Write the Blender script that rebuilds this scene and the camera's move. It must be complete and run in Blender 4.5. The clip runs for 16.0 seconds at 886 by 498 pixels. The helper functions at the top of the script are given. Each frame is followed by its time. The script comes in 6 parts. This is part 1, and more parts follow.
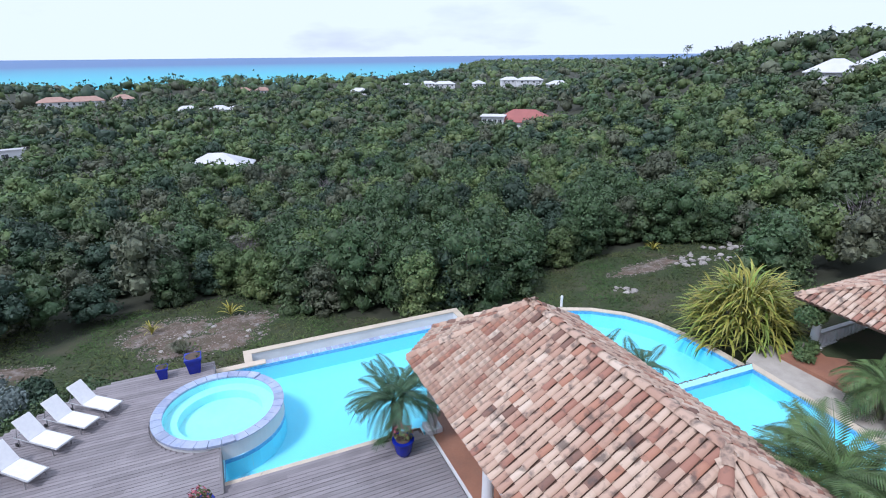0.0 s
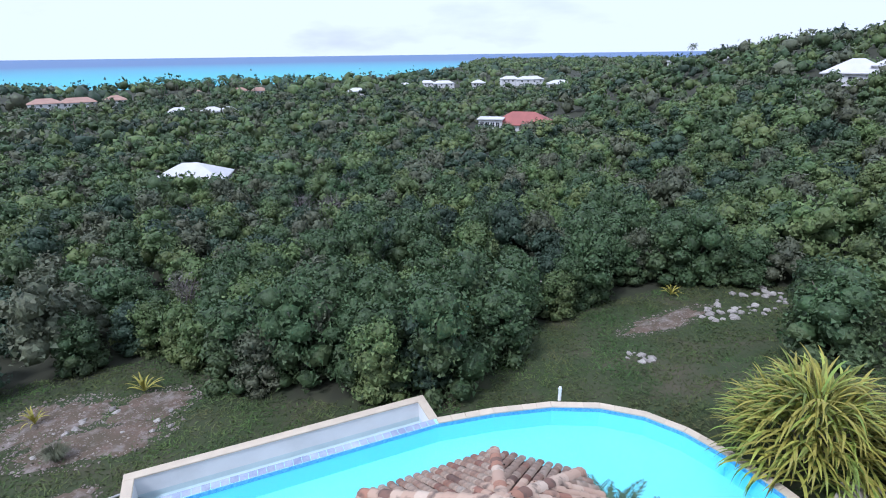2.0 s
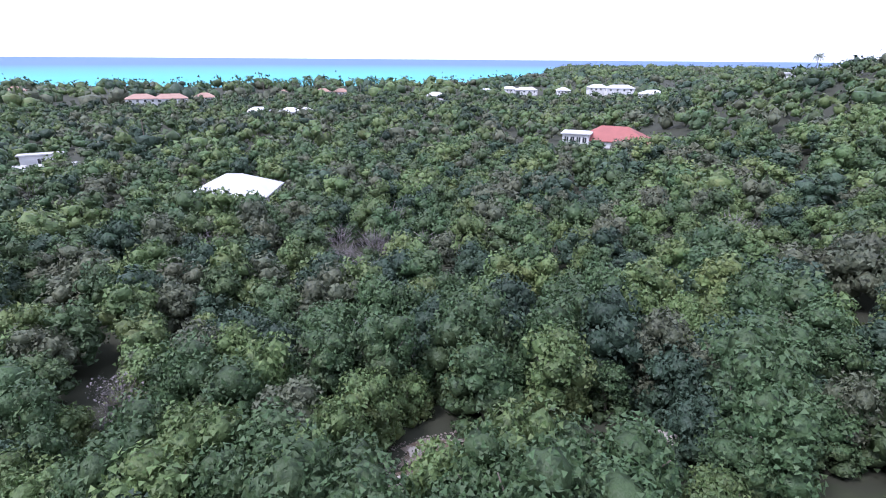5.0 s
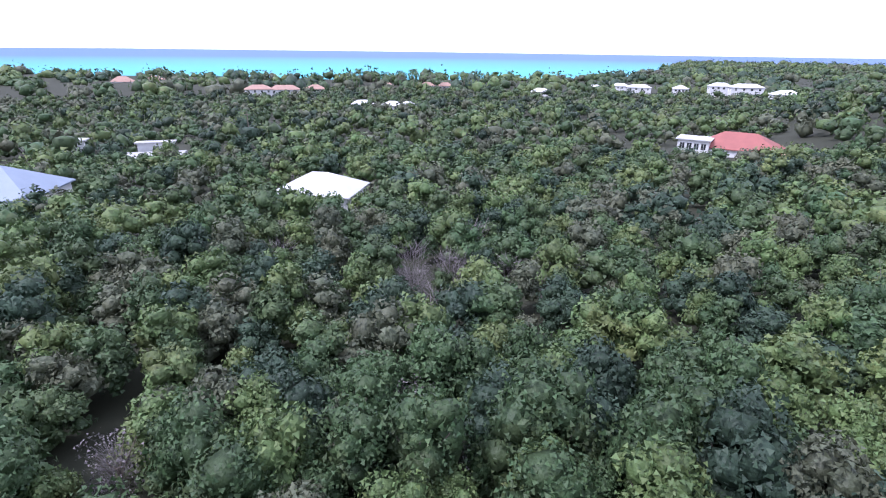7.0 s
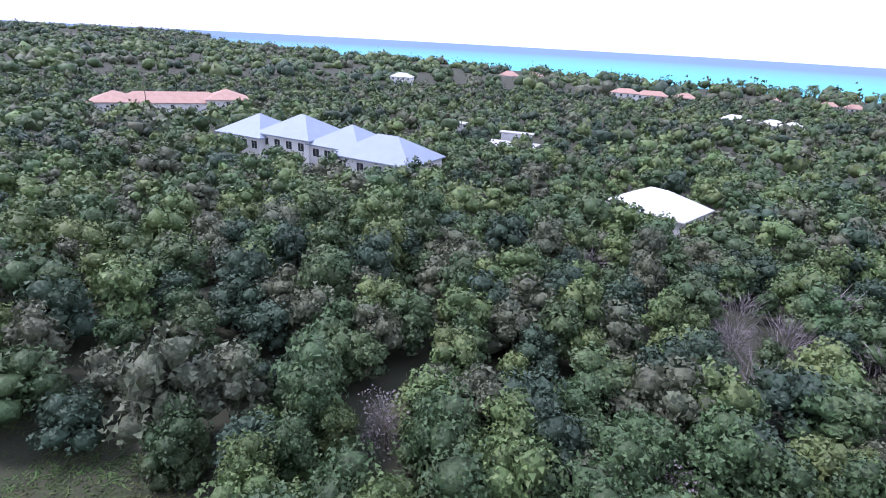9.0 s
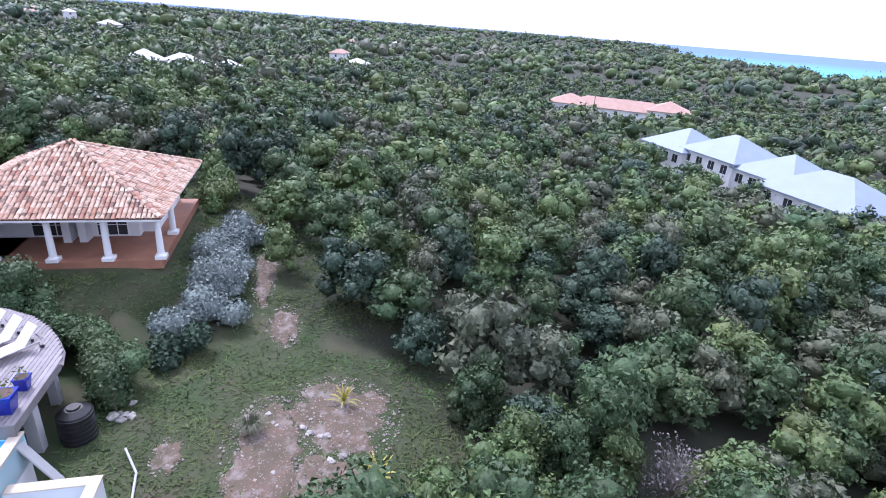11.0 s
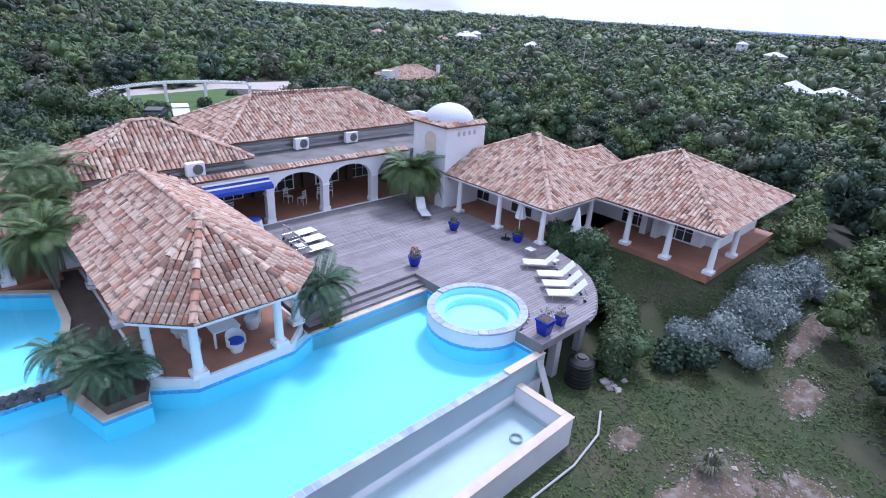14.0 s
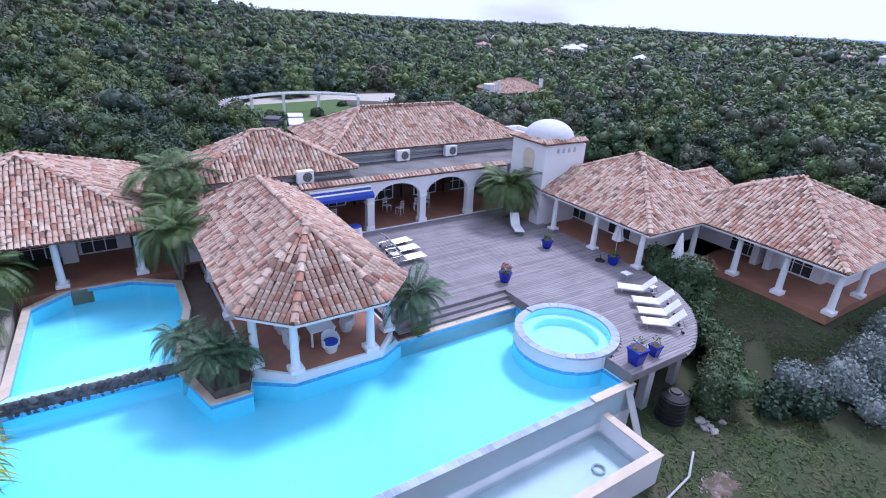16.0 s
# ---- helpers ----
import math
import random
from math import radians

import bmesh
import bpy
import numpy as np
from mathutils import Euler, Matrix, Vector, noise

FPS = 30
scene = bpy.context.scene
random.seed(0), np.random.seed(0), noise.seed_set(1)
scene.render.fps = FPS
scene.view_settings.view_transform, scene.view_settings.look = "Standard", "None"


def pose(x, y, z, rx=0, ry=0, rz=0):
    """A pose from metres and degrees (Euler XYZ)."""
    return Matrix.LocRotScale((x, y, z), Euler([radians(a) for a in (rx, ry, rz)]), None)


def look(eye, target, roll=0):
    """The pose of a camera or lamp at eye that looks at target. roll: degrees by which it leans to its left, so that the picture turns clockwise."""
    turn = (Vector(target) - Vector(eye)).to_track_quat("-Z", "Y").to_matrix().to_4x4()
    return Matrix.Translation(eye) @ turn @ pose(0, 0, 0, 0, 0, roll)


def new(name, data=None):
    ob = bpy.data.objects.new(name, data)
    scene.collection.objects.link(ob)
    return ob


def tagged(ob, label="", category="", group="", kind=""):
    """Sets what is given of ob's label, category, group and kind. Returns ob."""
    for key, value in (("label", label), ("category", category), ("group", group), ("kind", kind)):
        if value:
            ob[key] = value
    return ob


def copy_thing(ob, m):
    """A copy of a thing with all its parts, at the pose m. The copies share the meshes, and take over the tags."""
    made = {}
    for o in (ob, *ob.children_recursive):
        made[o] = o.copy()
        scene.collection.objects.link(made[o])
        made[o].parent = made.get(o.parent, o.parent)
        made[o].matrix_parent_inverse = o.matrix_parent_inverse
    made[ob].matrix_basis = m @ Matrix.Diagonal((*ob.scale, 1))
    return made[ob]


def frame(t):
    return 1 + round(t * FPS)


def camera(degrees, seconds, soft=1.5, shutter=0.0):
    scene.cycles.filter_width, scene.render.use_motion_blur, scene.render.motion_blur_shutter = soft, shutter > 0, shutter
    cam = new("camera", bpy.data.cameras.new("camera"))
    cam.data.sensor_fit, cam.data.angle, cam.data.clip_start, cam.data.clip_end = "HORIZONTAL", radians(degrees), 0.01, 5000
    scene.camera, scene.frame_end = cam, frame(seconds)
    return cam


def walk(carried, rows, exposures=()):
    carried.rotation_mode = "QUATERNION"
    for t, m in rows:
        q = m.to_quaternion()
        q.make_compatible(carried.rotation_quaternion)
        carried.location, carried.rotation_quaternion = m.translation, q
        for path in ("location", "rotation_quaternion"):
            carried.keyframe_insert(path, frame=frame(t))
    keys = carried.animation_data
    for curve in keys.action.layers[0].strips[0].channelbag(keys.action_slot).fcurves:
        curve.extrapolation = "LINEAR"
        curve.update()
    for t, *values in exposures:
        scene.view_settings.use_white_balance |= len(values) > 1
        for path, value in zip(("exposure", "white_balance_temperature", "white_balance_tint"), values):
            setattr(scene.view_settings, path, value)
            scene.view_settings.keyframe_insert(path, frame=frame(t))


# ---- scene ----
cam = camera(79.0, 16.0, soft=1.05)
PATH = [
    (0, (0.976, -5.057, 12.596), (0.884, -3.182, 11.906), -0.6),
    (0.5, (1.44, -3.476, 12.67), (1.348, -1.601, 11.978), -0.6),
    (1, (1.898, -1.476, 12.712), (1.805, 0.397, 12.019), -0.6),
    (1.5, (2.214, 0.69, 12.808), (2.12, 2.563, 12.114), -0.6),
    (2, (2.358, 2.878, 13.028), (2.261, 4.751, 12.333), -0.8),
    (2.5, (2.348, 5.309, 13.04), (2.245, 7.181, 12.344), -0.9),
    (3, (2.248, 7.646, 13.031), (2.133, 9.517, 12.334), -0.8),
    (3.2, (2.206, 8.703, 12.984), (2.09, 10.575, 12.291), -1.0),
    (5.3, (1.665, 20.051, 12.836), (1.268, 21.890, 12.157), 0.38),
    (5.5, (1.685, 20.998, 12.930), (1.273, 22.825, 12.229), 0.19),
    (6, (1.630, 22.762, 13.006), (1.206, 24.586, 12.305), 0.0),
    (6.5, (1.361, 24.341, 13.068), (0.872, 26.149, 12.368), 0.18),
    (7, (1.067, 25.694, 13.116), (0.374, 27.434, 12.415), 0.69),
    (7.5, (0.883, 26.819, 13.359), (-0.061, 28.435, 12.655), 1.24),
    (8, (0.848, 27.859, 13.564), (-0.328, 29.313, 12.855), 1.9),
    (8.5, (0.602, 28.180, 13.584), (-0.774, 29.441, 12.866), 2.43),
    (9, (0.344, 28.111, 13.424), (-1.226, 29.113, 12.695), 3.17),
    (9.2, (0.349, 27.997, 13.446), (-1.289, 28.876, 12.708), 3.71),
    (11.3, (0.423, 30.912, 12.95), (-1.328, 30.353, 12.163), 4.3),
    (11.5, (0.393, 31.149, 12.963), (-1.308, 30.46, 12.167), 4.1),
    (12, (-0.013, 31.629, 12.975), (-1.53, 30.611, 12.161), 3.6),
    (12.5, (-0.01, 31.642, 12.731), (-1.327, 30.372, 11.922), 3.3),
    (13, (0.157, 31.582, 12.674), (-0.901, 30.092, 11.861), 3.4),
    (13.5, (0.295, 31.487, 12.562), (-0.469, 29.827, 11.75), 3.7),
    (14, (0.084, 31.497, 12.672), (-0.486, 29.764, 11.852), 3.6),
    (14.5, (0.125, 31.526, 12.701), (-0.339, 29.759, 11.888), 3.4),
    (15, (0.125, 31.58, 12.757), (-0.244, 29.787, 11.949), 3.2),
    (15.5, (0.151, 31.581, 12.843), (-0.144, 29.772, 12.041), 3.1),
    (16, (0.149, 31.563, 12.951), (-0.092, 29.747, 12.15), 3.0),
]
walk(cam, [(t, look(eye, target, roll)) for t, eye, target, roll in PATH],
     exposures=[(0, 0.18, 5650, 17), (2.5, 0.26, 5550, 18), (3.2, 0.5, 5600, 21), (5.5, 0.74, 5650, 27), (9, 0.78, 5650, 30), (11.3, 0.97, 5550, 27), (12.5, 0.75, 5480, 26), (14, 0.43, 5330, 26), (16, 0.32, 5280, 29)])

# ---- light ----
SUN_EL, SUN_AZ = 56, 222      # degrees; azimuth clockwise from +y
world = bpy.data.worlds.new("sky")
scene.world = world
world.use_nodes = True
wn, wl = world.node_tree.nodes, world.node_tree.links
wn.clear()
w_out = wn.new("ShaderNodeOutputWorld")
w_bg = wn.new("ShaderNodeBackground")
w_sky = wn.new("ShaderNodeTexSky")
w_sky.sky_type, w_sky.sun_disc = "NISHITA", False
w_sky.sun_elevation, w_sky.sun_rotation = radians(SUN_EL), radians(SUN_AZ)
w_sky.air_density, w_sky.dust_density = 1.0, 2.0
w_co = wn.new("ShaderNodeTexCoord")
w_map = wn.new("ShaderNodeMapping")
w_map.inputs["Scale"].default_value = (1.0, 1.0, 3.5)
w_noise = wn.new("ShaderNodeTexNoise")
w_noise.inputs["Scale"].default_value, w_noise.inputs["Detail"].default_value = 2.2, 6.0
w_ramp = wn.new("ShaderNodeValToRGB")
w_ramp.color_ramp.elements[0].position, w_ramp.color_ramp.elements[1].position = 0.12, 0.42
w_mix = wn.new("ShaderNodeMix")
w_mix.data_type = "RGBA"
w_mix.inputs[7].default_value = (7.9, 8.6, 9.3, 1)
wl.new(w_co.outputs["Generated"], w_map.inputs["Vector"])
wl.new(w_map.outputs["Vector"], w_noise.inputs["Vector"])
wl.new(w_noise.outputs["Fac"], w_ramp.inputs["Fac"])
wl.new(w_ramp.outputs["Color"], w_mix.inputs[0])
wl.new(w_sky.outputs["Color"], w_mix.inputs[6])
wl.new(w_mix.outputs[2], w_bg.inputs["Color"])
w_bg.inputs["Strength"].default_value = 0.1
wl.new(w_bg.outputs["Background"], w_out.inputs["Surface"])

sun_data = bpy.data.lights.new("sun", "SUN")
sun_data.energy, sun_data.angle, sun_data.color = 2.3, radians(12), (1.0, 0.97, 0.91)
sun = new("sun", sun_data)
sa, se = radians(SUN_AZ), radians(SUN_EL)
sun.matrix_world = look((60 * math.sin(sa) * math.cos(se), 60 * math.cos(sa) * math.cos(se), 60 * math.sin(se)), (0, 0, 0))


# ---- materials ----
def material(name, base, alt=None, rough=0.7, metal=0.0, scale=4.0, fine=40.0, bump=0.2, island=0.0, piece=0.0,
             stain=None, stain_scale=0.6, stain_amount=0.4, coords="Object", spec=0.5):
    """Procedural surface: two colours mixed at two scales, stains, random value per piece or island, fine relief."""
    m = bpy.data.materials.new(name)
    m.use_nodes = True
    n, l = m.node_tree.nodes, m.node_tree.links
    b = n["Principled BSDF"]
    b.inputs["Roughness"].default_value, b.inputs["Metallic"].default_value = rough, metal
    b.inputs["Specular IOR Level"].default_value = spec
    co = n.new("ShaderNodeTexCoord")
    big, small = n.new("ShaderNodeTexNoise"), n.new("ShaderNodeTexNoise")
    for t, sc in ((big, scale), (small, fine)):
        t.inputs["Scale"].default_value, t.inputs["Detail"].default_value = sc, 4.0
        l.new(co.outputs[coords], t.inputs["Vector"])
    alt = alt or tuple(c * 0.8 for c in base)
    mix = n.new("ShaderNodeMix")
    mix.data_type = "RGBA"
    mix.inputs[6].default_value, mix.inputs[7].default_value = (*base, 1), (*alt, 1)
    add = n.new("ShaderNodeMath")
    add.operation = "MULTIPLY_ADD"
    l.new(small.outputs["Fac"], add.inputs[0])
    add.inputs[1].default_value = 0.5
    l.new(big.outputs["Fac"], add.inputs[2])
    ramp = n.new("ShaderNodeMapRange")
    ramp.inputs[1].default_value, ramp.inputs[2].default_value = 0.5, 1.0
    l.new(add.outputs[0], ramp.inputs[0])
    l.new(ramp.outputs[0], mix.inputs[0])
    colour = mix.outputs[2]
    if island or piece:
        hsv = n.new("ShaderNodeHueSaturation")
        rnd = n.new("ShaderNodeMapRange")
        rnd.inputs[3].default_value, rnd.inputs[4].default_value = 1 - (island or piece), 1 + (island or piece)
        if island:
            geo = n.new("ShaderNodeNewGeometry")
            l.new(geo.outputs["Random Per Island"], rnd.inputs[0])
        else:
            oi = n.new("ShaderNodeObjectInfo")
            l.new(oi.outputs["Random"], rnd.inputs[0])
        l.new(rnd.outputs[0], hsv.inputs["Value"])
        hue = n.new("ShaderNodeMapRange")
        hue.inputs[3].default_value, hue.inputs[4].default_value = 0.5 - 0.06 * (island or piece), 0.5 + 0.06 * (island or piece)
        wob = n.new("ShaderNodeMath")
        wob.operation = "FRACT"
        mul = n.new("ShaderNodeMath")
        mul.operation = "MULTIPLY"
        mul.inputs[1].default_value = 7.13
        l.new(rnd.inputs[0].links[0].from_socket, mul.inputs[0])
        l.new(mul.outputs[0], wob.inputs[0])
        l.new(wob.outputs[0], hue.inputs[0])
        l.new(hue.outputs[0], hsv.inputs["Hue"])
        l.new(colour, hsv.inputs["Color"])
        colour = hsv.outputs["Color"]
    if stain:
        sn = n.new("ShaderNodeTexNoise")
        sn.inputs["Scale"].default_value, sn.inputs["Detail"].default_value = stain_scale, 5.0
        sn.inputs["Roughness"].default_value = 0.65
        l.new(co.outputs[coords], sn.inputs["Vector"])
        sr = n.new("ShaderNodeMapRange")
        sr.inputs[1].default_value, sr.inputs[2].default_value, sr.inputs[4].default_value = 0.5, 0.7, stain_amount
        l.new(sn.outputs["Fac"], sr.inputs[0])
        sm = n.new("ShaderNodeMix")
        sm.data_type = "RGBA"
        sm.inputs[7].default_value = (*stain, 1)
        l.new(sr.outputs[0], sm.inputs[0])
        l.new(colour, sm.inputs[6])
        colour = sm.outputs[2]
    l.new(colour, b.inputs["Base Color"])
    if bump:
        bp = n.new("ShaderNodeBump")
        bp.inputs["Strength"].default_value, bp.inputs["Distance"].default_value = bump, 0.02
        l.new(small.outputs["Fac"], bp.inputs["Height"])
        l.new(bp.outputs["Normal"], b.inputs["Normal"])
    return m


def tile_material(name, source):
    """Weathered clay: each tile draws its own colour from pale cream to brick red to soot brown."""
    m = material(name, (0.5, 0.5, 0.5), rough=0.85, scale=3, fine=30, bump=0.25)
    n, l = m.node_tree.nodes, m.node_tree.links
    b = n["Principled BSDF"]
    src = n.new("ShaderNodeNewGeometry" if source == "island" else "ShaderNodeObjectInfo")
    out = src.outputs["Random Per Island" if source == "island" else "Random"]
    r = n.new("ShaderNodeValToRGB")
    cr = r.color_ramp
    cr.interpolation = "CONSTANT"
    stops = [(0.0, (0.477, 0.331, 0.248)), (0.2, (0.405, 0.249, 0.181)), (0.34, (0.540, 0.404, 0.311)), (0.5, (0.387, 0.194, 0.130)),
             (0.58, (0.468, 0.318, 0.239)), (0.74, (0.324, 0.159, 0.113)), (0.81, (0.504, 0.361, 0.273)), (0.92, (0.207, 0.116, 0.088)), (0.96, (0.585, 0.464, 0.370))]
    cr.elements[0].position, cr.elements[0].color = 0.0, (*stops[0][1], 1)
    cr.elements[1].position, cr.elements[1].color = stops[1][0], (*stops[1][1], 1)
    for p, c in stops[2:]:
        cr.elements.new(p).color = (*c, 1)
    l.new(out, r.inputs["Fac"])
    co = n.new("ShaderNodeTexCoord")
    st = n.new("ShaderNodeTexNoise")
    st.inputs["Scale"].default_value, st.inputs["Detail"].default_value = 3.2, 8.0
    l.new(co.outputs["Object"], st.inputs["Vector"])
    sr = n.new("ShaderNodeMapRange")
    sr.inputs[1].default_value, sr.inputs[2].default_value, sr.inputs[4].default_value = 0.53, 0.68, 0.8
    l.new(st.outputs["Fac"], sr.inputs[0])
    mx = n.new("ShaderNodeMix")
    mx.data_type = "RGBA"
    mx.inputs[7].default_value = (0.10, 0.075, 0.065, 1)
    l.new(sr.outputs[0], mx.inputs[0])
    l.new(r.outputs["Color"], mx.inputs[6])
    l.new(mx.outputs[2], b.inputs["Base Color"])
    return m


def water_material(name, tint, ripple):
    m = bpy.data.materials.new(name)
    m.use_nodes = True
    n, l = m.node_tree.nodes, m.node_tree.links
    n.remove(n["Principled BSDF"])
    tr, gl, mx, fr = (n.new("ShaderNode" + k) for k in ("BsdfTransparent", "BsdfGlossy", "MixShader", "Fresnel"))
    tr.inputs["Color"].default_value = (*tint, 1)
    gl.inputs["Roughness"].default_value = 0.03
    fr.inputs["IOR"].default_value = 1.33
    co, ns, bp = n.new("ShaderNodeTexCoord"), n.new("ShaderNodeTexNoise"), n.new("ShaderNodeBump")
    ns.inputs["Scale"].default_value, ns.inputs["Detail"].default_value = 3.5, 3.0
    bp.inputs["Strength"].default_value, bp.inputs["Distance"].default_value = ripple, 0.05
    l.new(co.outputs["Object"], ns.inputs["Vector"])
    l.new(ns.outputs["Fac"], bp.inputs["Height"])
    l.new(bp.outputs["Normal"], gl.inputs["Normal"])
    l.new(bp.outputs["Normal"], fr.inputs["Normal"])
    l.new(fr.outputs["Fac"], mx.inputs["Fac"])
    l.new(tr.outputs["BSDF"], mx.inputs[1])
    l.new(gl.outputs["BSDF"], mx.inputs[2])
    l.new(mx.outputs["Shader"], n["Material Output"].inputs["Surface"])
    return m


def leaf_material(name, base, alt, spread=0.35, rough=0.55):
    """Foliage: fine mottling, a tone for each clump and each object, and broader drifts of hue from crown to crown."""
    m = material(name, base, alt, rough=rough, scale=0.35, fine=5.0, bump=0.0, island=spread, spec=0.3)
    n, l = m.node_tree.nodes, m.node_tree.links
    b = n["Principled BSDF"]
    oi, hsv = n.new("ShaderNodeObjectInfo"), n.new("ShaderNodeHueSaturation")
    co, cell = n.new("ShaderNodeTexCoord"), n.new("ShaderNodeTexVoronoi")
    cell.inputs["Scale"].default_value = 0.3
    l.new(co.outputs["Object"], cell.inputs["Vector"])
    sep = n.new("ShaderNodeSeparateColor")
    l.new(cell.outputs["Color"], sep.inputs[0])
    mix = n.new("ShaderNodeMath")
    mix.operation = "ADD"
    l.new(oi.outputs["Random"], mix.inputs[0])
    l.new(sep.outputs[0], mix.inputs[1])
    mr, mh = n.new("ShaderNodeMapRange"), n.new("ShaderNodeMapRange")
    mr.inputs[2].default_value, mr.inputs[3].default_value, mr.inputs[4].default_value = 2.0, 0.68, 1.36
    mh.inputs[3].default_value, mh.inputs[4].default_value = 0.475, 0.515
    src = b.inputs["Base Color"].links[0].from_socket
    l.new(mix.outputs[0], mr.inputs[0])
    l.new(sep.outputs[1], mh.inputs[0])
    l.new(mr.outputs[0], hsv.inputs["Value"])
    l.new(mh.outputs[0], hsv.inputs["Hue"])
    l.new(src, hsv.inputs["Color"])
    l.new(hsv.outputs["Color"], b.inputs["Base Color"])
    rel, bp = n.new("ShaderNodeTexNoise"), n.new("ShaderNodeBump")
    rel.inputs["Scale"].default_value, rel.inputs["Detail"].default_value = 6.0, 3.0
    l.new(co.outputs["Object"], rel.inputs["Vector"])
    bp.inputs["Strength"].default_value, bp.inputs["Distance"].default_value = 0.7, 0.12
    l.new(rel.outputs["Fac"], bp.inputs["Height"])
    l.new(bp.outputs["Normal"], b.inputs["Normal"])
    return m


M_STUCCO = material("white_stucco", (0.74, 0.74, 0.75), (0.66, 0.66, 0.68), 0.85, scale=0.8, fine=60, bump=0.12, stain=(0.45, 0.45, 0.44), stain_scale=0.5, stain_amount=0.25)
M_WHITE = material("white_paint", (0.78, 0.78, 0.79), (0.72, 0.72, 0.74), 0.5, scale=3, fine=50, bump=0.03)
M_DARK = material("dark_brown_wall", (0.10, 0.055, 0.04), (0.06, 0.035, 0.03), 0.7, scale=1.5)
M_TILE_I = tile_material("clay_tiles", "island")
M_TILE_P = tile_material("clay_tile", "piece")
M_PAN = material("tile_bed", (0.20, 0.115, 0.085), (0.11, 0.07, 0.055), 0.9, scale=2, fine=20)
M_TERRA = material("terracotta_floor", (0.36, 0.17, 0.105), (0.28, 0.13, 0.085), 0.55, scale=1.2, fine=12, bump=0.05, stain=(0.2, 0.11, 0.08), stain_amount=0.4)
M_TERRA_P = material("terracotta_slab", (0.36, 0.17, 0.105), (0.30, 0.14, 0.085), 0.55, scale=2, fine=14, bump=0.05, piece=0.18)
M_DECK = material("weathered_decking", (0.27, 0.245, 0.255), (0.19, 0.17, 0.18), 0.8, scale=1.4, fine=24, bump=0.25, piece=0.16, stain=(0.36, 0.34, 0.35), stain_scale=0.35, stain_amount=0.5)
M_DECK_EDGE = material("deck_fascia", (0.23, 0.21, 0.215), (0.16, 0.145, 0.15), 0.8, scale=2, fine=24)
M_COPING = material("sandstone_coping", (0.62, 0.53, 0.42), (0.52, 0.44, 0.35), 0.8, scale=2, fine=25, piece=0.08)
M_MOSAIC = material("blue_mosaic", (0.10, 0.30, 0.62), (0.35, 0.55, 0.78), 0.3, scale=9, fine=14, bump=0.05)
M_RIM = material("blue_grey_stone_rim", (0.25, 0.30, 0.46), (0.40, 0.44, 0.56), 0.6, scale=3, fine=18, piece=0.15)
M_POOL = material("pool_plaster", (0.42, 0.84, 0.95), (0.36, 0.80, 0.94), 0.6, scale=0.25, fine=6, bump=0.02)
M_JAC = material("whirlpool_plaster", (0.55, 0.90, 0.93), (0.64, 0.92, 0.94), 0.6, scale=0.8, fine=6, bump=0.02)
M_WATER = water_material("pool_water", (0.76, 0.96, 0.985), 0.04)
M_BASINW = water_material("shallow_water", (0.80, 0.93, 0.96), 0.06)
M_BLUE = material("cobalt_glaze", (0.012, 0.025, 0.34), (0.008, 0.018, 0.22), 0.15, scale=4, fine=30, bump=0.03)
M_SOIL = material("dark_soil", (0.12, 0.085, 0.065), (0.07, 0.05, 0.04), 0.95, scale=2, fine=18, bump=0.5)
M_SAND = material("pale_gravel", (0.47, 0.43, 0.38), (0.36, 0.32, 0.28), 0.95, scale=2, fine=40, bump=0.5)
M_FABRIC = material("white_sling_fabric", (0.74, 0.74, 0.75), (0.66, 0.66, 0.68), 0.9, scale=8, fine=90, bump=0.08)
M_METAL = material("brushed_metal", (0.55, 0.55, 0.56), (0.45, 0.45, 0.46), 0.35, 1.0, scale=4, fine=60, bump=0.02)
M_BLACK = material("black_plastic", (0.012, 0.012, 0.014), (0.02, 0.02, 0.022), 0.35, scale=3, fine=40, bump=0.05)
M_ROCK = material("limestone", (0.40, 0.37, 0.34), (0.25, 0.23, 0.22), 0.9, scale=1.5, fine=9, bump=0.6, piece=0.25)
M_DARKROCK = material("dark_volcanic_stone", (0.13, 0.12, 0.125), (0.07, 0.065, 0.07), 0.85, scale=4, fine=14, bump=0.5, piece=0.45)
M_BARK = material("grey_bark", (0.20, 0.165, 0.14), (0.12, 0.10, 0.085), 0.95, scale=3, fine=25, bump=0.5)
M_ROOF_W = material("white_roof", (0.62, 0.62, 0.64), (0.52, 0.52, 0.55), 0.7, scale=0.5, fine=5, bump=0.05)
M_ROOF_B = material("blue_grey_roof", (0.25, 0.30, 0.39), (0.21, 0.26, 0.34), 0.5, scale=0.4, fine=6, bump=0.05)
M_ROOF_R = material("red_roof", (0.37, 0.125, 0.11), (0.29, 0.10, 0.09), 0.7, scale=0.5, fine=6, bump=0.1)
M_ROOF_P = material("pink_tile_roof", (0.43, 0.28, 0.23), (0.35, 0.215, 0.175), 0.85, scale=0.6, fine=7, bump=0.2)
M_FLATROOF = material("bitumen_roof", (0.13, 0.125, 0.125), (0.20, 0.19, 0.185), 0.9, scale=0.7, fine=12, bump=0.2, stain=(0.06, 0.055, 0.055), stain_amount=0.6)
M_CONCRETE = material("painted_concrete", (0.46, 0.46, 0.47), (0.36, 0.36, 0.37), 0.85, scale=0.9, fine=18, bump=0.15)
M_GLASS = material("dark_window", (0.03, 0.035, 0.04), (0.05, 0.055, 0.06), 0.08, scale=1, fine=5, bump=0.0)
